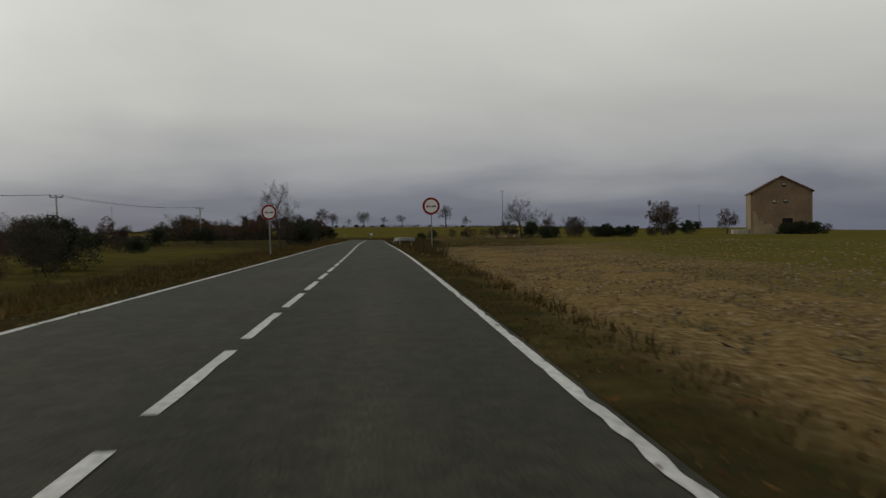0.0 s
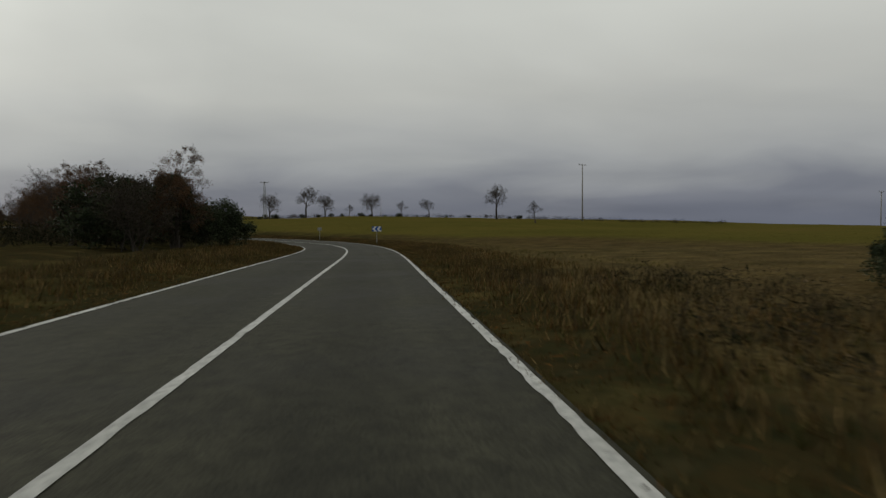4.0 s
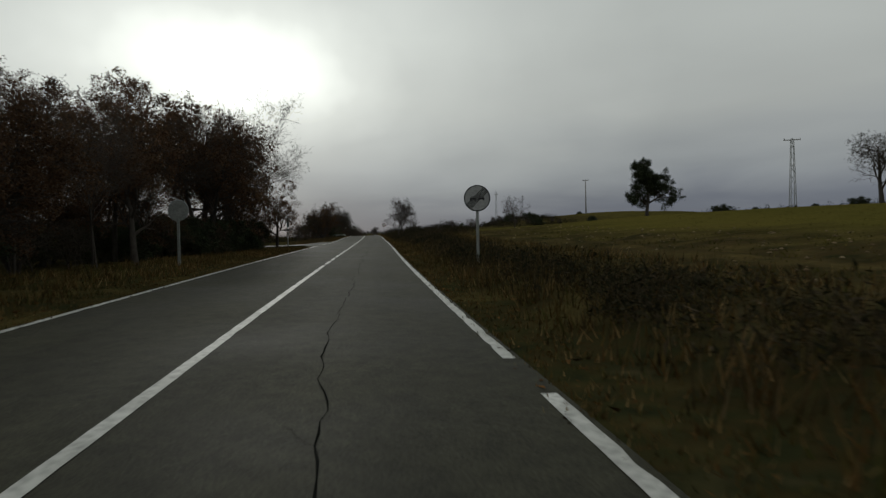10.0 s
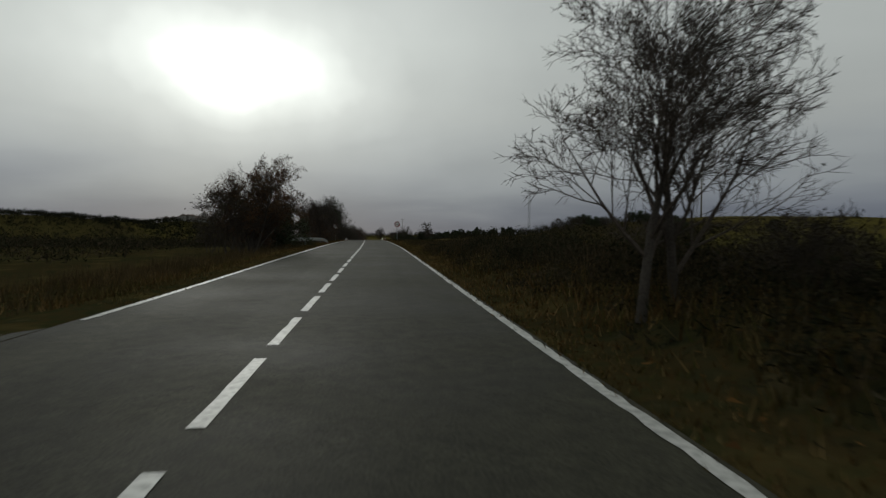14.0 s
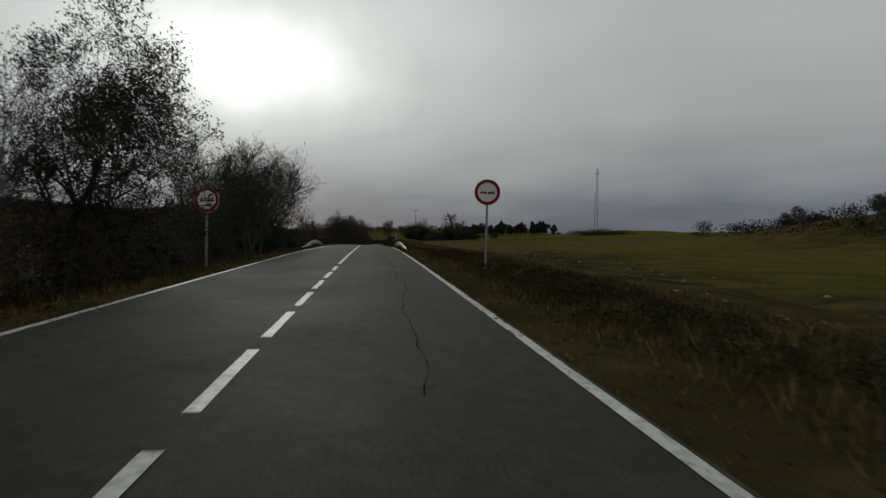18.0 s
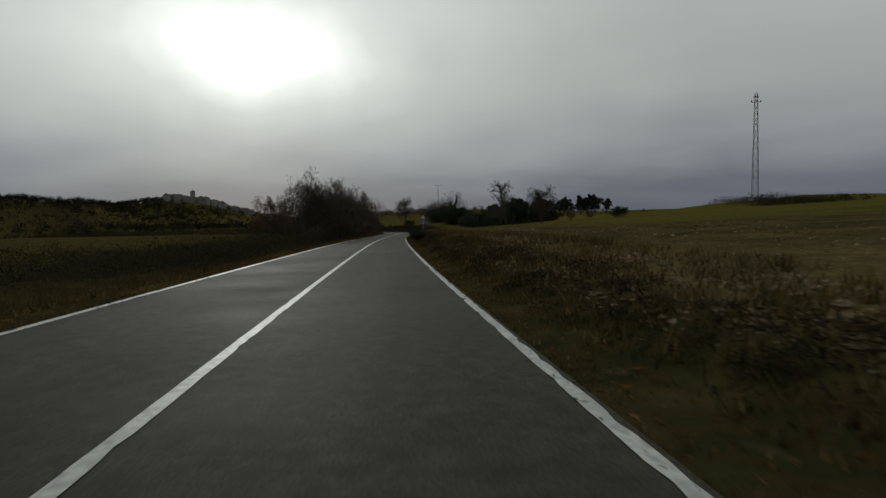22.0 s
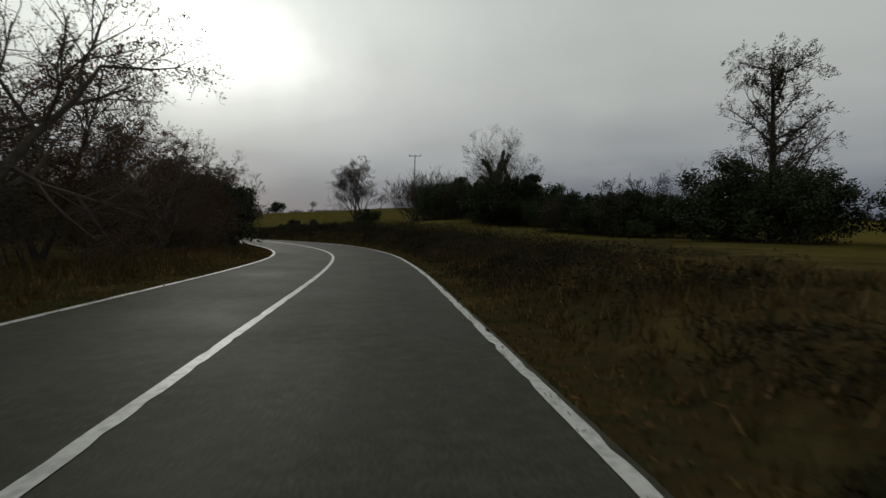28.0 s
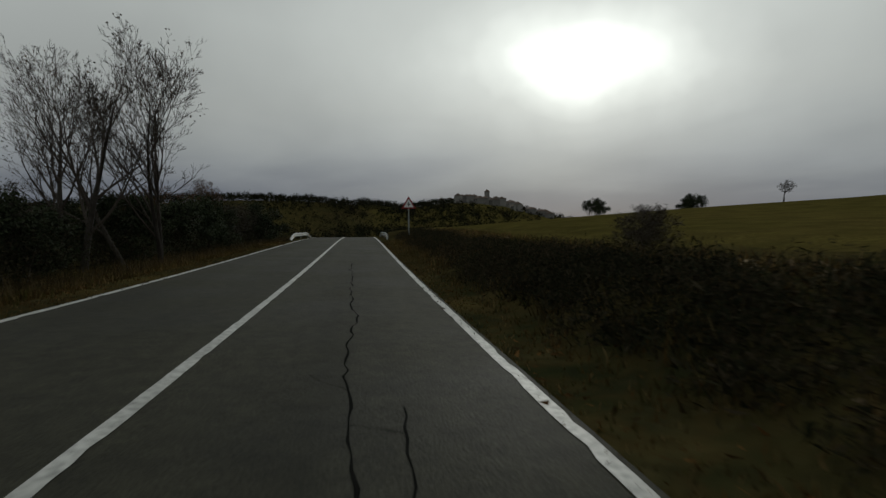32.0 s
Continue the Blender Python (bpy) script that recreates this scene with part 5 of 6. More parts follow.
for i in range(16):
    plant(R.choice(("thick_brown", "thick_dark", "thick_red")), x=18 + i * 2.8 + R.uniform(-1, 1), y=105 + i * 1.0 + R.uniform(-2, 2), size=R.uniform(.35, .65), turn=turn_any(), sink=0.1)
# ridge
for x, y, h, k in ((-11, 282, 8.2, "almond_c"), (-1, 295, 10.2, "almond_b"), (5, 300, 8.2, "almond_c"), (13, 303, 4.4, "almond_a"), (21, 305, 8.8, "almond_c"), (31, 303, 5.8, "almond_a"), (40, 299, 6.5, "almond_b"),
                   (58, 278, 11.0, "almond_b"), (62, 253, 6.2, "almond_a")):
    plant(k, x=x, y=y, size=h / 7.5, turn=turn_any())
for i in range(22):
    t = i / 21
    plant(R.choice(("thick_dark", "thick_brown", "thick_dark")), x=-26 + 100 * t + R.uniform(-2, 2), y=298 + 12 * math.sin(t * 3) - 50 * max(0, t - 0.7) + R.uniform(-2, 2), size=R.uniform(.28, .6), turn=turn_any(), sink=.1)
plant("oak_green", x=-34, y=283, size=0.92, turn=180, wide=0.95)
plant("bare_a", x=-43, y=264, size=0.5, turn=90)
for x, y, z in ((-100, 420, .8), (-104, 424, .7), (-20, 350, .6), (-58, 340, .6), (-80, 400, .6)):
    plant("thick_dark", x=x, y=y, size=z, turn=turn_any())
# left at the bend and the wood after it
for x, y, k, z, w, a in ((-18.5, 184.0, "oak_green", .94, .9, 20), (-19.0, 185.5, "upright_m", .98, 1.2, 130), (-17.0, 183.0, "thick_dark", 1.25, 1.2, 75), (-20.5, 186.0, "thick_dark", 1.3, 1.1, 200), (-21.5, 190.5, "thick_brown", 1.3, 1.0, 310), (-27.9, 207.0, "tall_oak", .58, 1.1, 40), (-30.6, 211.0, "tall_oak_b", .60, 1.1, 160), (-29.6, 208.8, "thick_dark", .7, 1.2, 260)):
    plant(k, x=x, y=y, size=z, turn=a, sink=.1, wide=w)
for s, d, k, z in ((171, -9.8, "oak_brown", .74), (174, -10.5, "oak_green", .58), (177, -11.5, "oak_green", .52), (180, -11.5, "oak_green", .64), (186, -15, "oak_brown", .66), (170, -13, "thick_dark", 1.3), (175, -8.4, "thick_dark", 1.0), (182, -11, "thick_dark", 1.0),
                   (193, -17, "oak_green", .72), (200, -23, "oak_brown2", .86), (178, -18, "oak_brown", .75), (168, -11, "thick_brown", 1.3), (188, -20, "upright_m", .7), (207, -25, "oak_brown", .72), (196, -21, "oak_brown", .86)):
    plant(k, s, d, size=z, turn=turn_any(), sink=.1)
for i in range(22):
    s = 244 + i * 2.05
    k = ("tall_oak", "oak_green" if i < 4 else "oak_brown", "tall_oak_b", "tall_oak", "oak_brown")[i % 5] if s < 270 else (("tall_oak", "tall_oak_b", "limb_b", "oak_brown")[i % 4] if s < 282 else ("oak_brown", "oak_thin", "oak_brown2")[i % 3])
    tall = R.uniform(.60, .70) * (0.80 if s < 261 else 1.0) if s < 262 else (R.uniform(.64, .74) if s < 275 else (R.uniform(.82, .92) if s < 282 else R.uniform(1.1, 1.22)))
    plant(k, s, -R.uniform(7.2, 10.5) - max(0, 256 - s) * 0.25, size=tall, turn=turn_any())
row(("thick_brown", "thick_dark", "thick_dark", "thick_red"), 44, 244, 294, -13, -8, .45, .75)
row(("oak_brown", "oak_brown2", "tall_oak"), 12, 252, 288, -14, -9.5, .56, .70)
plant("limb_b", 287, -6.6, size=1.12, turn=80)
plant("limb_b", 296, -8.4, size=1.15, turn=215)
plant("limb", 291, -8.8, size=1.1, turn=140)
plant("oak_brown2", 290, -7.6, size=1.1, turn=10)
plant("oak_brown", 293.5, -7.4, size=.92, turn=60)
row(("thick_brown", "thick_red", "thick_dark"), 16, 280, 299, -9, -6.4, .5, .8)
plant("oak_brown", 295, -5.3, size=.62, turn=200)
plant("oak_brown2", 297, -7.5, size=.5, turn=20)
for i in range(9):
    plant(("upright", "upright_m", "tall_oak")[i % 3], 240 + i * 5.4, -R.uniform(14, 24), size=R.uniform(.7, .85), turn=turn_any())
# right after the bend
plant("dome", x=-56.3, y=262.8, size=0.93, turn=10, wide=1.0)
for s, d, z in ((317.5, 6.2, .4), (316.5, 5.9, .35), (304, 6.5, .3), (307, 7.5, .4), (311, 9, .5), (305, 9, .4), (313, 12, .5), (322, 7, .35), (329, 9, .35), (333, 12, .4), (300, 7, .3)):
    plant(R.choice(("thick_bare", "thick_brown")), s, d, size=z, turn=turn_any(), sink=.1)
# left past the side road
plant("dome", x=-103.6, y=307.2, size=1.24, turn=250, wide=1.0, sink=.1)
for s, d, k, z in ((348, -7.5, "thick_brown", 1.4), (350, -7.0, "fan", 1.15), (349, -6.6, "oak_brown2", .80), (352, -7.2, "oak_brown", .76), (357, -6.6, "thick_dark", 1.2), (353, -7.5, "thick_red", 1.2), (370, -9, "thick_red", .95), (373, -9.5, "thick_brown", 1.0), (368, -11, "thick_red", 1.0),
                   (400.3, -5.5, "holm", .82), (398, -7.8, "upright_m", .66), (401, -6.4, "oak_thin", .7), (400.5, -5.2, "thick_red", .9), (393, -6.8, "oak_brown2", .68), (391, -7, "oak_brown", .62), (400, -7, "thick_bare", 1.3), (394, -6, "thick_red", 1.1), (388, -7, "thick_red", 1.1), (385, -8, "thick_brown", 1.1),
                   (336, -16, "thick_brown", .8), (330, -22, "thick_brown", 1.0), (342, -20, "thick_red", 1.0), (360, -12, "thick_brown", 1.0), (374, -13, "thick_brown", 1.1), (378, -12, "oak_brown2", .5)):
    plant(k, s, d, size=z, turn=turn_any(), sink=.1, wide=0.85 if k == "holm" else 1.0)
for s, d, k, z in ((418.5, -5.4, "fan", 1.10), (420, -7.6, "thick_bare", 1.4), (422, -5.2, "thick_bare", 1.2), (423.5, -6.8, "fan", 1.12), (416, -7.2, "thick_brown", 1.1),
                   (425, -10, "upright_m", .98), (429, -8.2, "limb", 1.0), (431, -8, "upright_m", .95), (435, -9.5, "upright", .95), (437, -7.6, "upright_m", .85), (439, -7.9, "limb", 1.2), (441.5, -8.7, "limb_b", 1.2), (433, -12, "upright_m", .95),
                   (452, -5.6, "oak_thin", .64), (454, -6.6, "thick_red", 1.0)):
    plant(k, s, d, size=z, turn=turn_any(), sink=.1)
row(("thick_brown", "thick_dark", "thick_bare"), 18, 404, 450, -10, -6, .5, .9)
# right ridge and far pines
row(("thick_brown", "thick_dark", "thick_bare"), 26, 380, 446, 36, 46, .4, .75)
for i in range(26):
    plant("pine", x=-330 + i * 3.2 + R.uniform(-2, 2), y=713 - i * 0.9 + R.uniform(-5, 5), size=R.uniform(.9, 1.25), turn=turn_any())
# left wood before the last bend
plant("limb_b", 532, -8.0, size=.9, turn=60)
for i in range(20):
    s = 531 + i * 2.6
    k = ("upright_m", "bare_b", "upright", "oak_thin")[i % 4]
    plant(k, s, -R.uniform(6.4, 9.2), size=(R.uniform(.82, .98) if k != "bare_b" else 1.05) * (1.1 if s < 540 else 1.0), turn=turn_any())
for s, d, k, z in ((584, -8.4, "oak_thin", .98), (589, -7.8, "oak_thin", 1.0), (594, -8.4, "oak_brown2", .9), (600, -6.8, "bare_b", .8), (604, -8, "oak_thin", .8), (607, -6.8, "oak_brown", .55), (612, -7.6, "oak_brown2", .6), (621, -7.2, "oak_brown", 1.0), (617, -6.6, "thick_dark", 1.5), (620, -6.2, "thick_dark", 1.4), (623, -6.4, "thick_dark", 1.5),
                   (616, -6.4, "thick_bare", 1.7), (624, -6.2, "fan", 1.1), (627, -6.8, "thick_bare", 1.8), (630, -6.6, "fan", 1.12), (634, -7.0, "thick_bare", 1.8), (638, -7.2, "fan", 1.15), (628, -9, "upright_m", .8), (642, -8.4, "upright_m", .92), (646, -7.4, "bare_b", 1.3), (636, -7.4, "bare_b", 1.15), (641, -7.2, "upright_m", 1.0), (648, -7.6, "upright_m", .74), (652, -8, "oak_thin", .92),
                   (650, -8.4, "oak_thin", .95), (654, -7.6, "fan", 1.2), (640, -10, "bare_b", 1.2)):
    plant(k, s, d, size=z, turn=turn_any(), sink=.1)
row(("thick_brown", "thick_dark", "thick_red", "thick_brown"), 32, 526, 622, -8.4, -5.6, .5, .95)
row(("thick_brown", "thick_brown", "thick_red"), 6, 532, 566, -8, -6.4, 1.1, 1.5)
row(("oval", "oak_brown2"), 5, 533, 566, -9.2, -7.4, .50, .66)
row(("thick_brown", "thick_dark", "thick_brown"), 12, 622, 656, -7.5, -5.6, .6, 1.0)
for i in range(10):
    plant(("oak_brown2", "bare_b", "upright_m")[i % 3], 549 + i * 8, -R.uniform(11, 18), size=R.uniform(.8, 1.0), turn=turn_any())
row(("thick_dark", "thick_brown", "thick_dark"), 16, 656, 694, -10.5, -5.8, .7, 1.05)
row(("thick_dark", "thick_red", "oak_brown2"), 8, 660, 700, -16, -11, .5, .75)
plant("upright", 669, -7.6, size=.92)
plant("upright", 672, -9.6, size=.98, turn=120)
plant("upright_m", 671, -6.4, size=0.93, turn=220)
# right, trees on the bank of the last bend
for x, y, k, z, w in ((-221, 510, "limb", .62, 1), (-192, 463, "oak_green", .55, 1.3), (-197, 470, "bare_a", .9, 1), (-185, 458, "dome", 1.2, 1.1), (-206, 486, "bare_a", .8, 1), (-183, 466, "thick_brown", .6, 1), (-178, 460, "thick_brown", .5, 1), (-172, 455, "thick_dark", .5, 1), (-239, 520, "ivy_tree", 1.12, .9), (-242.5, 523, "bare_a", .9, 1.0), (-215, 504, "oval", .96, 1.0), (-267, 535, "dome", 2.05, .95), (-263, 545, "spray", 1.8, 1.0), (-258, 546, "spray", 1.6, 1.0), (-262.5, 547, "spray", 1.85, 1.1), (-261, 548, "spray", 1.9, 1.1),
                      (-192, 466, "thick_dark", 1.0, 1), (-223, 505, "thick_bare", 1.4, 1), (-236, 517, "ivy_tree", .8, 1.0), (-240, 520.5, "thick_dark", 1.3, 1.1), (-237.5, 518, "thick_dark", 1.25, 1.1)):
    plant(k, x=x, y=y, size=z, turn=turn_any(), wide=w)
for i in range(40):
    t = i / 39
    plant(R.choice(("thick_dark", "thick_dark", "thick_brown")), x=-193 - 60 * t + R.uniform(-2, 2), y=480 + 53 * t + R.uniform(-2, 2), size=R.uniform(1.0, 1.45) * (0.7 if 0.4 < t < 0.66 else 1.0), turn=turn_any(), sink=.1)
for i in range(10):
    t = 0.38 + 0.028 * i
    plant("thick_dark", x=-193 - 60 * t + R.uniform(-.8, .8), y=480 + 53 * t + R.uniform(-.8, .8), size=R.uniform(.62, .78), turn=turn_any(), sink=.1, wide=1.3)
for i in range(9):
    t = i / 8
    plant("oak_green", x=-230 - 20 * t + R.uniform(-1, 1), y=512 + 20 * t + R.uniform(-1, 1), size=R.uniform(.52, .64) * (0.66 if i < 2 else 1.0), turn=turn_any())
for s, d, z in ((641, 9, .35), (646, 9.5, .38), (658, 6.8, .34), (659.5, 7.2, .36), (640, 14, .6), (636, 13, .6)):
    plant(R.choice(("thick_dark", "thick_brown")), s, d, size=z, turn=turn_any(), sink=.1)
row(("thick_dark", "thick_brown", "thick_dark"), 12, 630, 644, 5.3, 6.6, .16, .26)
row(("thick_dark", "thick_dark", "thick_brown"), 18, 500, 548, 4.6, 5.4, .06, .11)
plant("thick_dark", 510.5, 3.9, size=.32, turn=40, wide=1.2)
for x, y, k, z in ((-356, 613, "thick_dark", 1.3), (-326, 561, "thick_dark", .7), (-270, 610, "thick_dark", 1.4), (-276, 614, "thick_dark", 1.4), (-300, 590, "almond_a", .5), (-318, 585, "almond_b", .4)):
    plant(k, x=x, y=y, size=z, turn=turn_any())

# ------------------------------------------------------------------ side road, cracks


def side_road():
    v, f = [], []
    ds = [3.1, 4.2, 5.5, 7, 9, 12, 16, 22, 30, 40, 52, 66]
    for d in ds:
        half = 3.2 + 7.2 * math.exp(-(d - 3.1) / 2.6)
        mid = 308.5 + (d - 3.1) * 0.06
        for k in range(7):
            s = mid + half * (k / 3 - 1)
            p = on_road(s, -d)
            t = min(1, (d - 3.1) / 3)
            z = max((p.z - 0.012) * (1 - t) + (gz(p.x, p.y) + 0.10) * t, gz(p.x, p.y) + 0.10 if d > 3.2 else -9)
            v.append((p.x, p.y, z))
    for i in range(len(ds) - 1):
        for k in range(6):
            a = i * 7 + k
            f.append((a, a + 7, a + 8, a + 1))
    ob = part("side_road", v, f, M["asphalt"])
    ob.data.uv_layers.new(name="along")
    tagged(ob, "dark asphalt mouth of a side road", "road", kind="structure")


side_road()


def crack(s0, s1, d0, d1, w, seed, branch=0):
    """A ragged sealed crack along the road, with finer cracks running off it."""
    r = random.Random(seed)

    def line(pts, width, along):
        v = []
        for s, d in pts:
            q = width * r.uniform(0.3, 1.3) / 2
            v += [on_road(s, d - q, 0.004), on_road(s, d + q, 0.004)] if along else [on_road(s - q, d, 0.004), on_road(s + q, d, 0.004)]
        part("crack", v, [(2 * i, 2 * i + 1, 2 * i + 3, 2 * i + 2) for i in range(len(pts) - 1)], M["crack"], road, "dark bitumen crack")

    n = max(8, int((s1 - s0) / 0.22))
    walk_d, pts = 0.0, []
    for i in range(n + 1):
        walk_d = walk_d * 0.9 + r.gauss(0, 0.022)
        pts.append((s0 + (s1 - s0) * i / n, d0 + (d1 - d0) * i / n + walk_d))
    line(pts, w * (0.30 if s0 < 600 else 0.42), True)
    for b in range(branch * 2):
        s, d = r.choice(pts)
        side, q = r.choice((-1, 1)), [(s, d)]
        for i in range(r.randint(5, 10)):
            s, d = s + r.uniform(-0.05, 0.14), d + side * r.uniform(0.02, 0.07)
            q.append((s, d))
        line(q, w * (0.20 if s0 < 600 else 0.32), False)


for i, (a, b, c, d, w, k) in enumerate(((96, 112, 0.9, 1.0, .05, 0), (112, 130, 1.0, 0.8, .04, 1), (160, 172, 1.9, 1.6, .035, 3), (176, 190, 2.0, 1.2, .035, 4), (178, 186, -1.2, -0.9, .03, 2), (192, 205, 1.3, 1.7, .03, 3),
                                        (238, 262, 1.35, 1.2, .05, 3), (262, 285, 1.25, 1.3, .05, 3), (288, 300, 1.3, 1.5, .04, 2), (390, 400, 1.6, 1.9, .05, 2), (400, 422, 1.9, 1.7, .055, 3), (440, 455, 1.4, 1.5, .03, 1),
                                        (478, 492, 1.7, 1.5, .03, 2), (590, 606, 1.5, 1.4, .03, 2), (604, 622, 1.9, 1.2, .05, 4), (618, 640, 1.1, 1.6, .05, 6), (626, 634, 0.5, 0.9, .03, 5), (636, 652, 1.4, 1.8, .045, 6), (650, 668, 1.5, 1.3, .06, 5))):
    crack(a, b, c, d, w, i, k)

# ------------------------------------------------------------------ grass, weeds, scrub, stones and far woods


def blades(name, s, d, height, width, mat, label, category, seed, per=6, spread=0.12, lean=0.35):
    """Upright tapering blades in tufts; arrays give each tuft's station, offset and height."""
    r = np.random.RandomState(seed)
    n = len(s)
    x = np.interp(s, STATION, ROAD_X) + np.cos(np.interp(s, STATION, ROAD_H)) * d
    y = np.interp(s, STATION, ROAD_Y) + np.sin(np.interp(s, STATION, ROAD_H)) * d
    z = ground_z(x, y, s, d)
    edge = np.interp(s, STATION, ROAD_Z) - np.interp(s, STATION, ROAD_B) * d
    z = np.where(np.abs(d) < 3.3, edge - 0.02, z) - 0.04
    x, y, z, h = (np.repeat(a, per) for a in (x, y, z, height))
    m = n * per
    x = x + r.normal(0, spread, m)
    y = y + r.normal(0, spread, m)
    h = h * r.uniform(0.45, 1.15, m)
    a = r.uniform(0, 2 * np.pi, m)
    w = width * r.uniform(0.6, 1.4, m)
    lx, ly = r.normal(0, lean, m) * h, r.normal(0, lean, m) * h
    v = np.empty((m, 3, 3))
    v[:, 0] = np.stack([x - np.cos(a) * w, y - np.sin(a) * w, z], 1)
    v[:, 1] = np.stack([x + np.cos(a) * w, y + np.sin(a) * w, z], 1)
    v[:, 2] = np.stack([x + lx, y + ly, z + h], 1)
    return loose_mesh(name, v, mat, label, category)


def loose_mesh(name, v, mat, label, category):
    m = v.shape[0]
    me = bpy.data.meshes.new(name)
    me.vertices.add(m * 3)
    me.vertices.foreach_set("co", v.reshape(-1).astype(np.float32))
    me.loops.add(m * 3)
    me.loops.foreach_set("vertex_index", np.arange(m * 3, dtype=np.int32))
    me.polygons.add(m)
    me.polygons.foreach_set("loop_start", np.arange(0, m * 3, 3, dtype=np.int32))
    me.update(calc_edges=True)
    me.validate()
    me.materials.append(mat)
    return tagged(new(name, me), label, category, kind="stuff")


rs = np.random.RandomState(21)


def verge_points(n, s0, s1, d0, d1, side, bias=1.0):
    s = rs.uniform(s0, s1, n)
    d = side * (d0 + (d1 - d0) * rs.uniform(0, 1, n) ** bias)
    return s, d


for side in (1, -1):
    s, d = verge_points(52000, 30, 690, 3.05, 8.0, side, 1.9)
    tall = np.interp(s, [0, 90, 100, 150, 170, 235, 245, 300, 340, 400, 470, 560, 690], [.20, .20, .30, .30, .30, .30, .3, .3, .35, .22, .26, .28, .28]) if side > 0 else np.full(len(s), .26)
    tall = tall * np.clip((np.abs(d) - 3.15) / 1.0, 0.35, 1.0)
    keep = ~((s > 296) & (s < 321)) if side < 0 else ~((s < 96) & (d > 4.5))
    s, d, tall = s[keep], d[keep], tall[keep]
    blades("verge_grass", s, d, tall, 0.014, M["dry_grass"], "rough dry brown grass along the verge", "grass", 30 + side, per=7, spread=0.09)

# standing dead weeds in the denser stretches
for i, (a, b, d0, d1, n, h) in enumerate(((50, 56, 3.9, 4.4, 10, .4), (64, 73, 4.0, 4.9, 60, .85), (98, 150, 4.0, 9.0, 500, .5), (150, 236, 3.9, 6.0, 420, .40), (236, 262, 3.9, 6.0, 160, .42), (262, 292, 4.0, 6.0, 140, .45), (292, 345, 4.6, 9.0, 420, .7),
                                          (345, 420, 4.4, 8.0, 400, .3), (448, 520, 3.9, 5.2, 200, .26), (520, 575, 4.0, 5.4, 160, .3), (575, 680, 3.8, 6.6, 700, .34), (455, 575, 4.2, 5.6, 260, .3))):
    s, d = verge_points(n, a, b, d0, d1, 1)
    blades("dead_weeds", s, d, np.full(n, h), 0.010, M["weeds"], "standing dead brown weeds on the bank", "weeds", 60 + i, per=12, spread=0.16, lean=0.22)
for i, (a, b, d0, d1, n, h) in enumerate(((40, 160, 4.2, 9.0, 900, .4), (160, 240, 4.5, 9.0, 500, .3), (320, 400, 4.4, 8, 1000, .6), (400, 470, 4.6, 8.0, 1000, .7), (470, 530, 5.0, 9.0, 700, .5), (530, 700, 4.0, 6.5, 1500, .5))):
    s, d = verge_points(n, a, b, d0, d1, -1)
    blades("dead_weeds", s, d, np.full(n, h), 0.010, M["weeds"], "standing dead brown weeds beside the road", "weeds", 80 + i, per=12, spread=0.16, lean=0.25)


def clumps(name, x, y, radius, height, per, size, mat, label, category, seed):
    """Masses of small leaf and twig pieces, heaped into uneven mounds."""
    r = np.random.RandomState(seed)
    z = ground_z(x, y)
    n = len(x)
    x, y, z, radius, height = (np.repeat(a, per) for a in (x, y, z, radius, height))
    m = n * per
    u = r.normal(0, 1, (m, 3))
    u /= np.linalg.norm(u, axis=1)[:, None]
    rad = r.uniform(0.35, 1.0, m) ** 0.5
    c = np.stack([x + u[:, 0] * radius * rad, y + u[:, 1] * radius * rad, z + height * (0.12 + 0.88 * np.abs(u[:, 2]) * rad)], 1)
    a = r.normal(0, 1, (m, 3))
    b = r.normal(0, 1, (m, 3))
    k = (size * r.uniform(0.5, 1.5, m))[:, None]
    a[:, 2] += 0.6
    v = np.stack([c - a * k * 0.5, c + b * k * 0.32, c + a * k * 0.7], 1)
    return loose_mesh(name, v, mat, label, category)


def along_road(n, s0, s1, d0, d1):
    s = rs.uniform(s0, s1, n)
    d = rs.uniform(d0, d1, n)
    if d1 < -8 and d0 < -40:        # ragged outer edges
        far = np.clip((d1 - d) / 30, 0, 1)
        s = s + rs.normal(0, 14, n) * far
        d = d - np.abs(rs.normal(0, 16, n)) * far * np.clip(1 + np.sin(s * 0.09), 0, 2)
    return (np.interp(s, STATION, ROAD_X) + np.cos(np.interp(s, STATION, ROAD_H)) * d,
            np.interp(s, STATION, ROAD_Y) + np.sin(np.interp(s, STATION, ROAD_H)) * d)


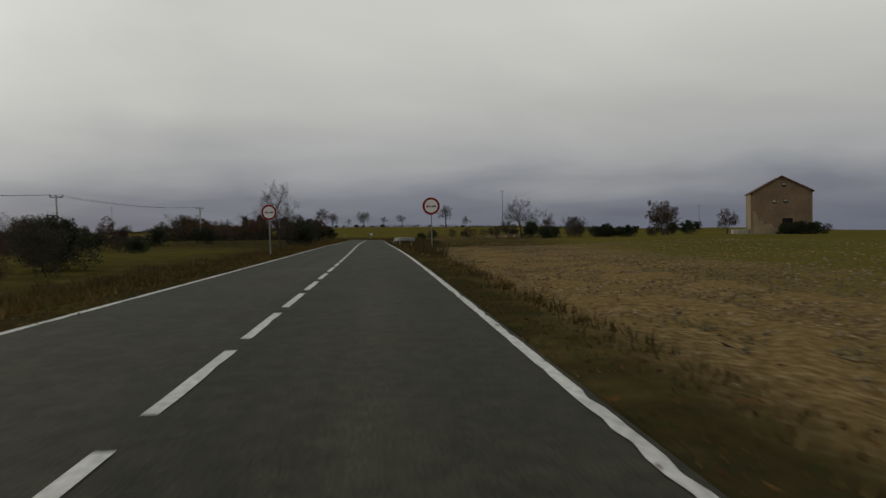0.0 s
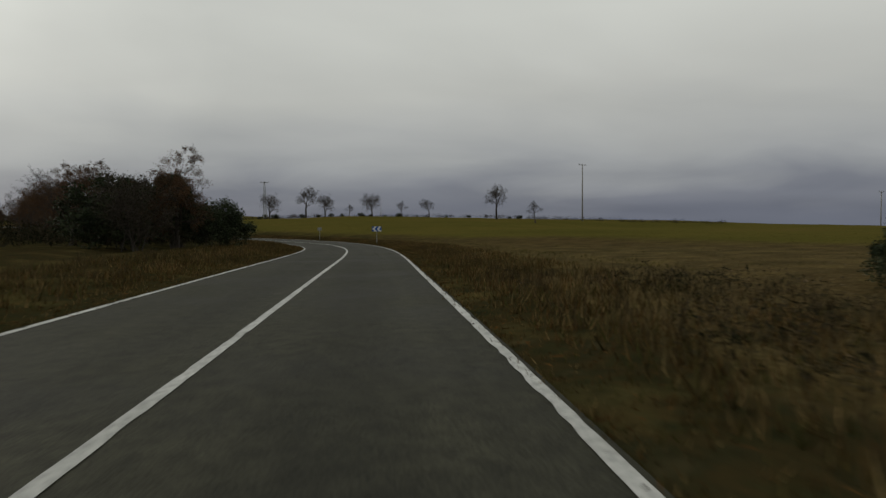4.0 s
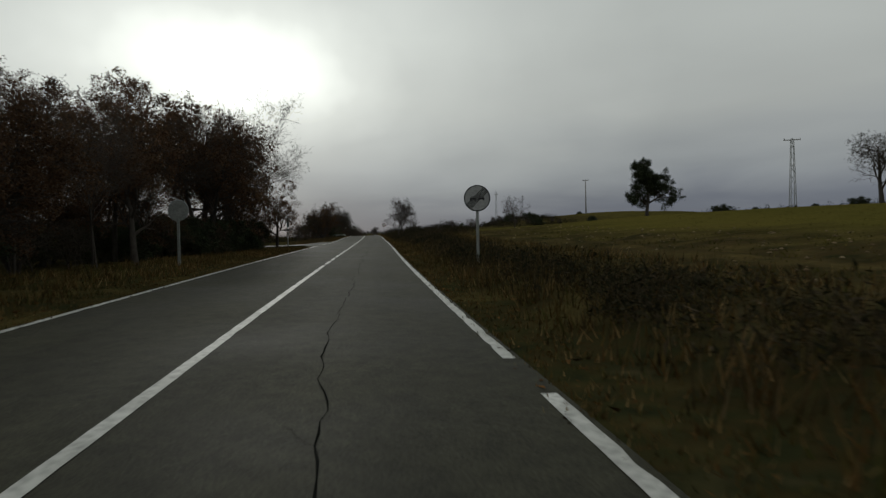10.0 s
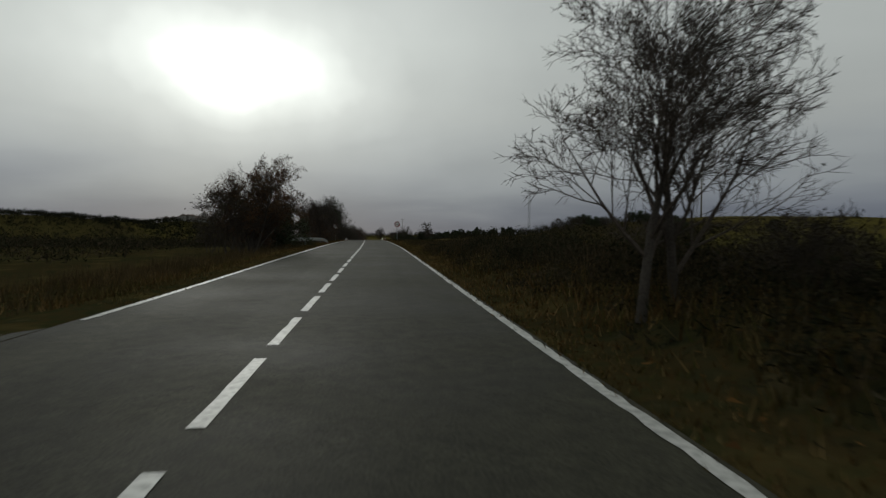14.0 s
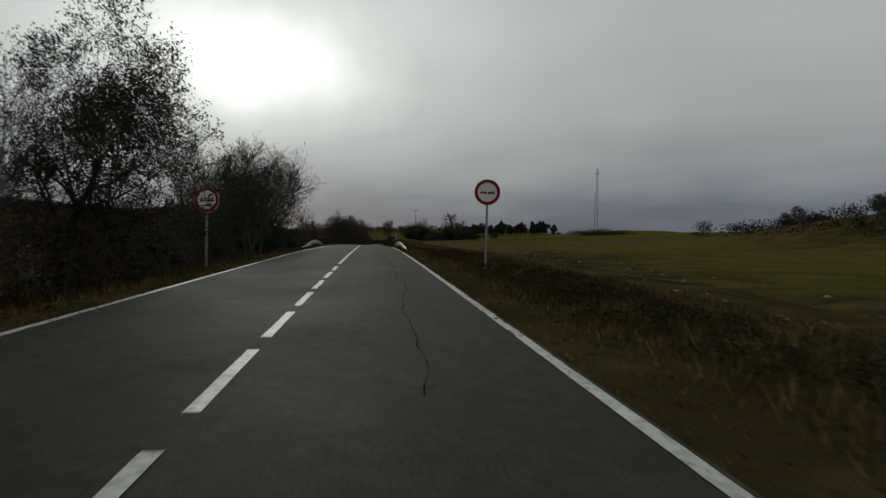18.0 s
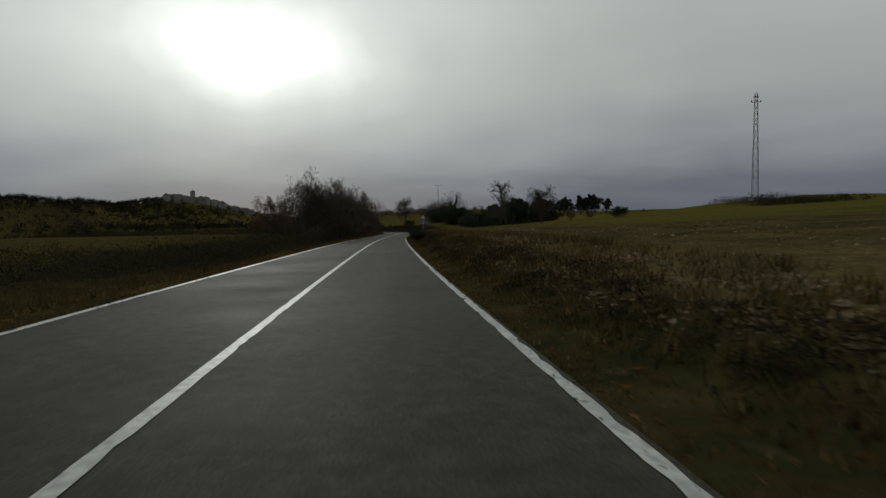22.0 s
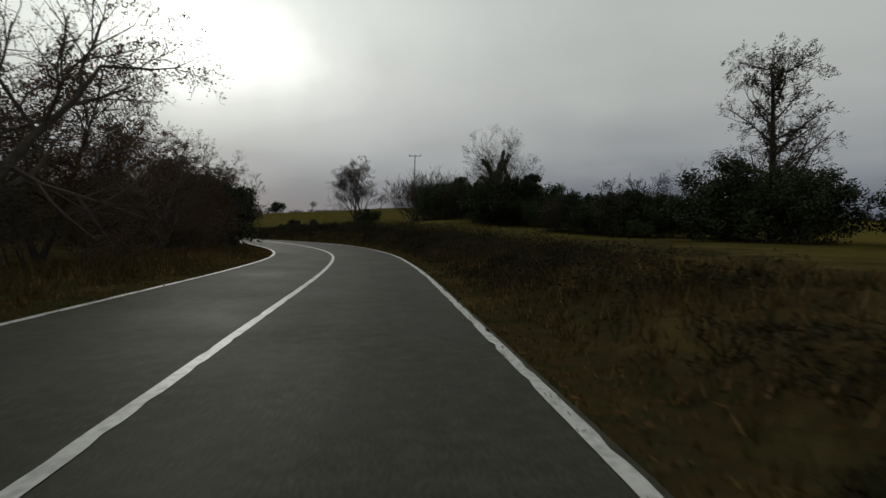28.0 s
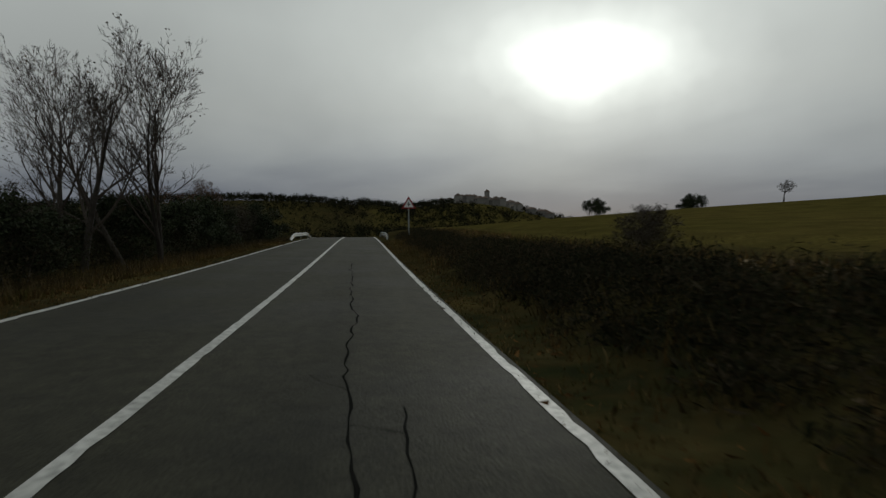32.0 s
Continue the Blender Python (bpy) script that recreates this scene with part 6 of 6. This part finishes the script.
for i, (s0, s1, d0, d1, n, h, rad) in enumerate(((322, 405, -70, -13, 1200, 1.6, 1.3), (440, 530, -75, -14, 1500, 1.7, 1.5), (400, 560, -170, -70, 1300, 2.6, 2.4), (300, 400, -170, -70, 700, 2.4, 2.2), (405, 446, -40, -6.5, 500, 1.6, 1.1), (650, 700, -20, -5.8, 500, 2.0, 1.1), (655, 800, -70, -14, 2200, 2.1, 1.4), (525, 650, -24, -7, 1200, 2.2, 1.1), (380, 446, 35, 48, 420, 1.1, 1.2), (640, 662, -14, -6, 160, 2.4, 1.1), (376, 404, -13, -6.0, 330, 1.15, .9), (488, 532, -14, -5.4, 420, 1.15, .9),
                                                 (60, 170, -110, -24, 800, 1.6, 1.4), (246, 296, -26, -8.5, 500, 1.3, 1.0), (297, 343, 4.9, 10, 480, .85, .7), (236, 298, 4.4, 6.0, 120, .5, .6), (626, 639, 7.5, 14, 110, .55, .8), (452, 532, -32, -8.5, 800, 1.2, 1.1), (652, 720, -16, -5.6, 420, 1.7, 1.0), (596, 640, 5.6, 9.0, 160, .8, .6), (168, 200, -26, -10, 260, 1.5, 1.2))):
    x, y = along_road(n, s0, s1, d0, d1)
    q = rs.uniform(0.5, 1.3, n)
    close = min(abs(d0), abs(d1)) < 10
    clumps("scrub", x, y, rad * q, h * q, 240 if close else 60, 0.038 if close else 0.12 + 0.05 * (d0 < -100) + 0.10 * (d0 < -160), M["scrub"], "dense brown and dark green winter scrub", "scrub", 100 + i)

# low dark brush on the banks beside the road
for i, (s0, s1, d0, d1, n, h) in enumerate(((596, 640, 4.3, 6.6, 260, .38), (600, 644, 3.8, 6.8, 620, .42), (642, 662, 3.9, 6.0, 420, .40), (430, 600, 3.8, 5.0, 420, .22), (640, 690, 4.2, 5.8, 620, .34), (455, 575, 4.2, 5.2, 200, .24), (236, 298, 4.3, 6.2, 200, .4), (300, 345, 4.4, 8.0, 260, .5), (98, 150, 4.6, 9.0, 160, .4), (560, 600, 4.3, 6.5, 160, .35), (296, 345, 3.9, 7.0, 520, .42), (345, 428, 4.2, 7.0, 620, .26), (585, 645, 3.9, 7.5, 620, .40))):
    x, y = along_road(n, s0, s1, d0, d1)
    q = rs.uniform(0.5, 1.4, n)
    clumps("low_brush", x, y, .5 * q, h * q, 170, 0.034, M["scrub"], "low dark brush on the road's bank", "brush", 150 + i)

# the hedge bank along the ridge, and scrub on the ridge before the last wood
t = rs.uniform(0, 1, 420)
clumps("ridge_scrub", -30 + 150 * t + rs.normal(0, 1.0, 420), 298 + 12 * np.sin(t * 4) - 75 * np.maximum(0, t - 0.55) + rs.normal(0, 1.0, 420), rs.uniform(.6, 1.4, 420), rs.uniform(.7, 1.6, 420), 60, 0.12, M["scrub"], "low dark scrub along the field's ridge", "scrub", 130)
x, y = along_road(380, 545, 582, 60, 72)
clumps("ridge_scrub", x, y, rs.uniform(.6, 1.5, 380), rs.uniform(.6, 1.6, 380), 50, 0.12, M["scrub"], "low dark scrub along the field's ridge", "scrub", 131)

# far woods on the slopes
fx, fy = [], []
for hx, hy, rx, ry, ang, n in ((-840, 600, 320, 120, 100, 2300), (-900, 820, 260, 140, 120, 1300), (-760, 760, 160, 90, 120, 500), (-380, 330, 150, 30, 120, 350), (-650, 1150, 300, 120, 20, 500), (-560, 500, 170, 30, 95, 420), (-620, 700, 160, 40, 60, 400), (-1000, 200, 350, 160, 60, 700), (-480, 250, 220, 40, 100, 420)):
    u, w = rs.normal(0, 0.55, n) * rx, rs.normal(0, 0.5, n) * ry
    c, q = math.cos(radians(ang)), math.sin(radians(ang))
    fx.append(hx + u * c - w * q)
    fy.append(hy + u * q + w * c)
fx, fy = np.concatenate(fx), np.concatenate(fy)
keep = np.hypot(fx + 890, (fy - 862) * 1.5) > 70
fx, fy = fx[keep], fy[keep]
q = rs.uniform(0.6, 1.3, len(fx))
clumps("far_woods", fx, fy, 3.2 * q, 5.5 * q, 34, 0.9, M["wood_far"], "dark woods on the far slopes", "woods", 140)


def stones(name, x, y, size, label, seed, flat=0.55):
    r = np.random.RandomState(seed)
    z = ground_z(x, y)
    n = len(x)
    base = np.array([(1, 0, 0), (0, 1, 0), (-1, 0, 0), (0, -1, 0), (0, 0, 1), (0, 0, -0.4)], float)
    tri = np.array([(0, 1, 4), (1, 2, 4), (2, 3, 4), (3, 0, 4), (1, 0, 5), (2, 1, 5), (3, 2, 5), (0, 3, 5)])
    k = r.uniform(0.5, 1.4, (n, 6, 1)) * np.asarray(size).reshape(n, 1, 1)
    p = base[None] * k
    p[:, :, 2] *= flat
    a = r.uniform(0, 6.28, n)
    px = p[:, :, 0] * np.cos(a)[:, None] - p[:, :, 1] * np.sin(a)[:, None] + x[:, None]
    py = p[:, :, 0] * np.sin(a)[:, None] + p[:, :, 1] * np.cos(a)[:, None] + y[:, None]
    v = np.stack([px, py, p[:, :, 2] + z[:, None]], 2)
    me = bpy.data.meshes.new(name)
    f = (tri[None] + (np.arange(n) * 6)[:, None, None]).reshape(-1, 3)
    me.from_pydata(v.reshape(-1, 3).tolist(), [], f.tolist())
    me.materials.append(M["stones"])
    return tagged(new(name, me), label, "stones", kind="stuff")


for i, (s0, s1, d0, d1, n, sz, lab) in enumerate(((30, 98, 4.3, 15, 22000, .040, "pale stones and clods in the stubble field"), (30, 98, 15, 32, 6000, .05, "pale stones and clods in the stubble field"), (455, 575, 4.3, 7.0, 14000, .052, "pale stones along the bank's edge"), (455, 575, 6, 18, 2200, .05, "pale stones along the field's edge"), (240, 300, 6, 16, 900, .05, "pale stones along the field's edge"),
                                                  (596, 676, 4.2, 7.5, 700, .06, "pale stones fallen from the bank"), (640, 700, 5.9, 7.6, 700, .10, "pale stones along the bank's top"), (350, 430, 6, 12, 500, .07, "stones on the field's edge"), (96, 150, 6, 16, 300, .05, "stones on the rough ground"))):
    x, y = along_road(n, s0, s1, d0, d1)
    stones("field_stones", x, y, rs.uniform(0.4, 1.5, n) * sz, lab, 170 + i)
x, y = along_road(260, 127, 131, 19, 25)
stones("stone_heap", x, y, rs.uniform(0.15, 0.4, 260), "heap of pale field stones", 190, 1.0)
# straw in the stubble
s, d = verge_points(9000, 30, 100, 4.6, 22, 1)
blades("stubble", s, d, np.full(9000, .10), 0.010, M["straw"], "cut straw stubble in the field", "stubble", 200, per=4, spread=0.10, lean=0.8)
s, d = verge_points(2000, 455, 575, 5.0, 16, 1)
blades("stubble", s, d, np.full(2000, .09), 0.009, M["straw"], "cut straw stubble in the field", "stubble", 201, per=4, spread=0.10, lean=0.8)
# fallen leaves on the verges and at the road's edges
for side in (1, -1):
    s, d = verge_points(44000, 30, 690, 2.86, 6.0, side, 2.0)
    x = np.interp(s, STATION, ROAD_X) + np.cos(np.interp(s, STATION, ROAD_H)) * d
    y = np.interp(s, STATION, ROAD_Y) + np.sin(np.interp(s, STATION, ROAD_H)) * d
    deck = np.interp(s, STATION, ROAD_Z) - np.interp(s, STATION, ROAD_B) * d
    z = np.where(np.abs(d) < EDGE, deck + 0.01, np.maximum(ground_z(x, y, s, d), deck - 0.02 if side == 0 else -99) + 0.05)
    n = len(s)
    keep = ((np.abs(d) > EDGE) | (rs.uniform(0, 1, n) < 0.12)) & ~((d < 0) & (s > 295) & (s < 322))
    x, y, z = x[keep], y[keep], z[keep]
    c = np.stack([x, y, z], 1)
    a, b = rs.normal(0, 1, c.shape) * (1, 1, 0.35), rs.normal(0, 1, c.shape) * (1, 1, 0.35)
    k = rs.uniform(0.012, 0.034, (len(x), 1))
    loose_mesh("fallen_leaves", np.stack([c - a * k, c + b * k, c + a * k], 1), M["litter"], "fallen rust-brown leaves along the verge", "leaves")
# young crop
for i, (s0, s1, d0, d1, n) in enumerate(((150, 300, 8, 40, 9000), (455, 570, 13, 45, 7000))):
    s, d = verge_points(n, s0, s1, d0, d1, 1, 1.5)
    blades("young_crop", s, d, np.full(n, .10), 0.012, M["crop"], "short green winter crop", "crop", 210 + i, per=5, spread=0.16, lean=0.5)
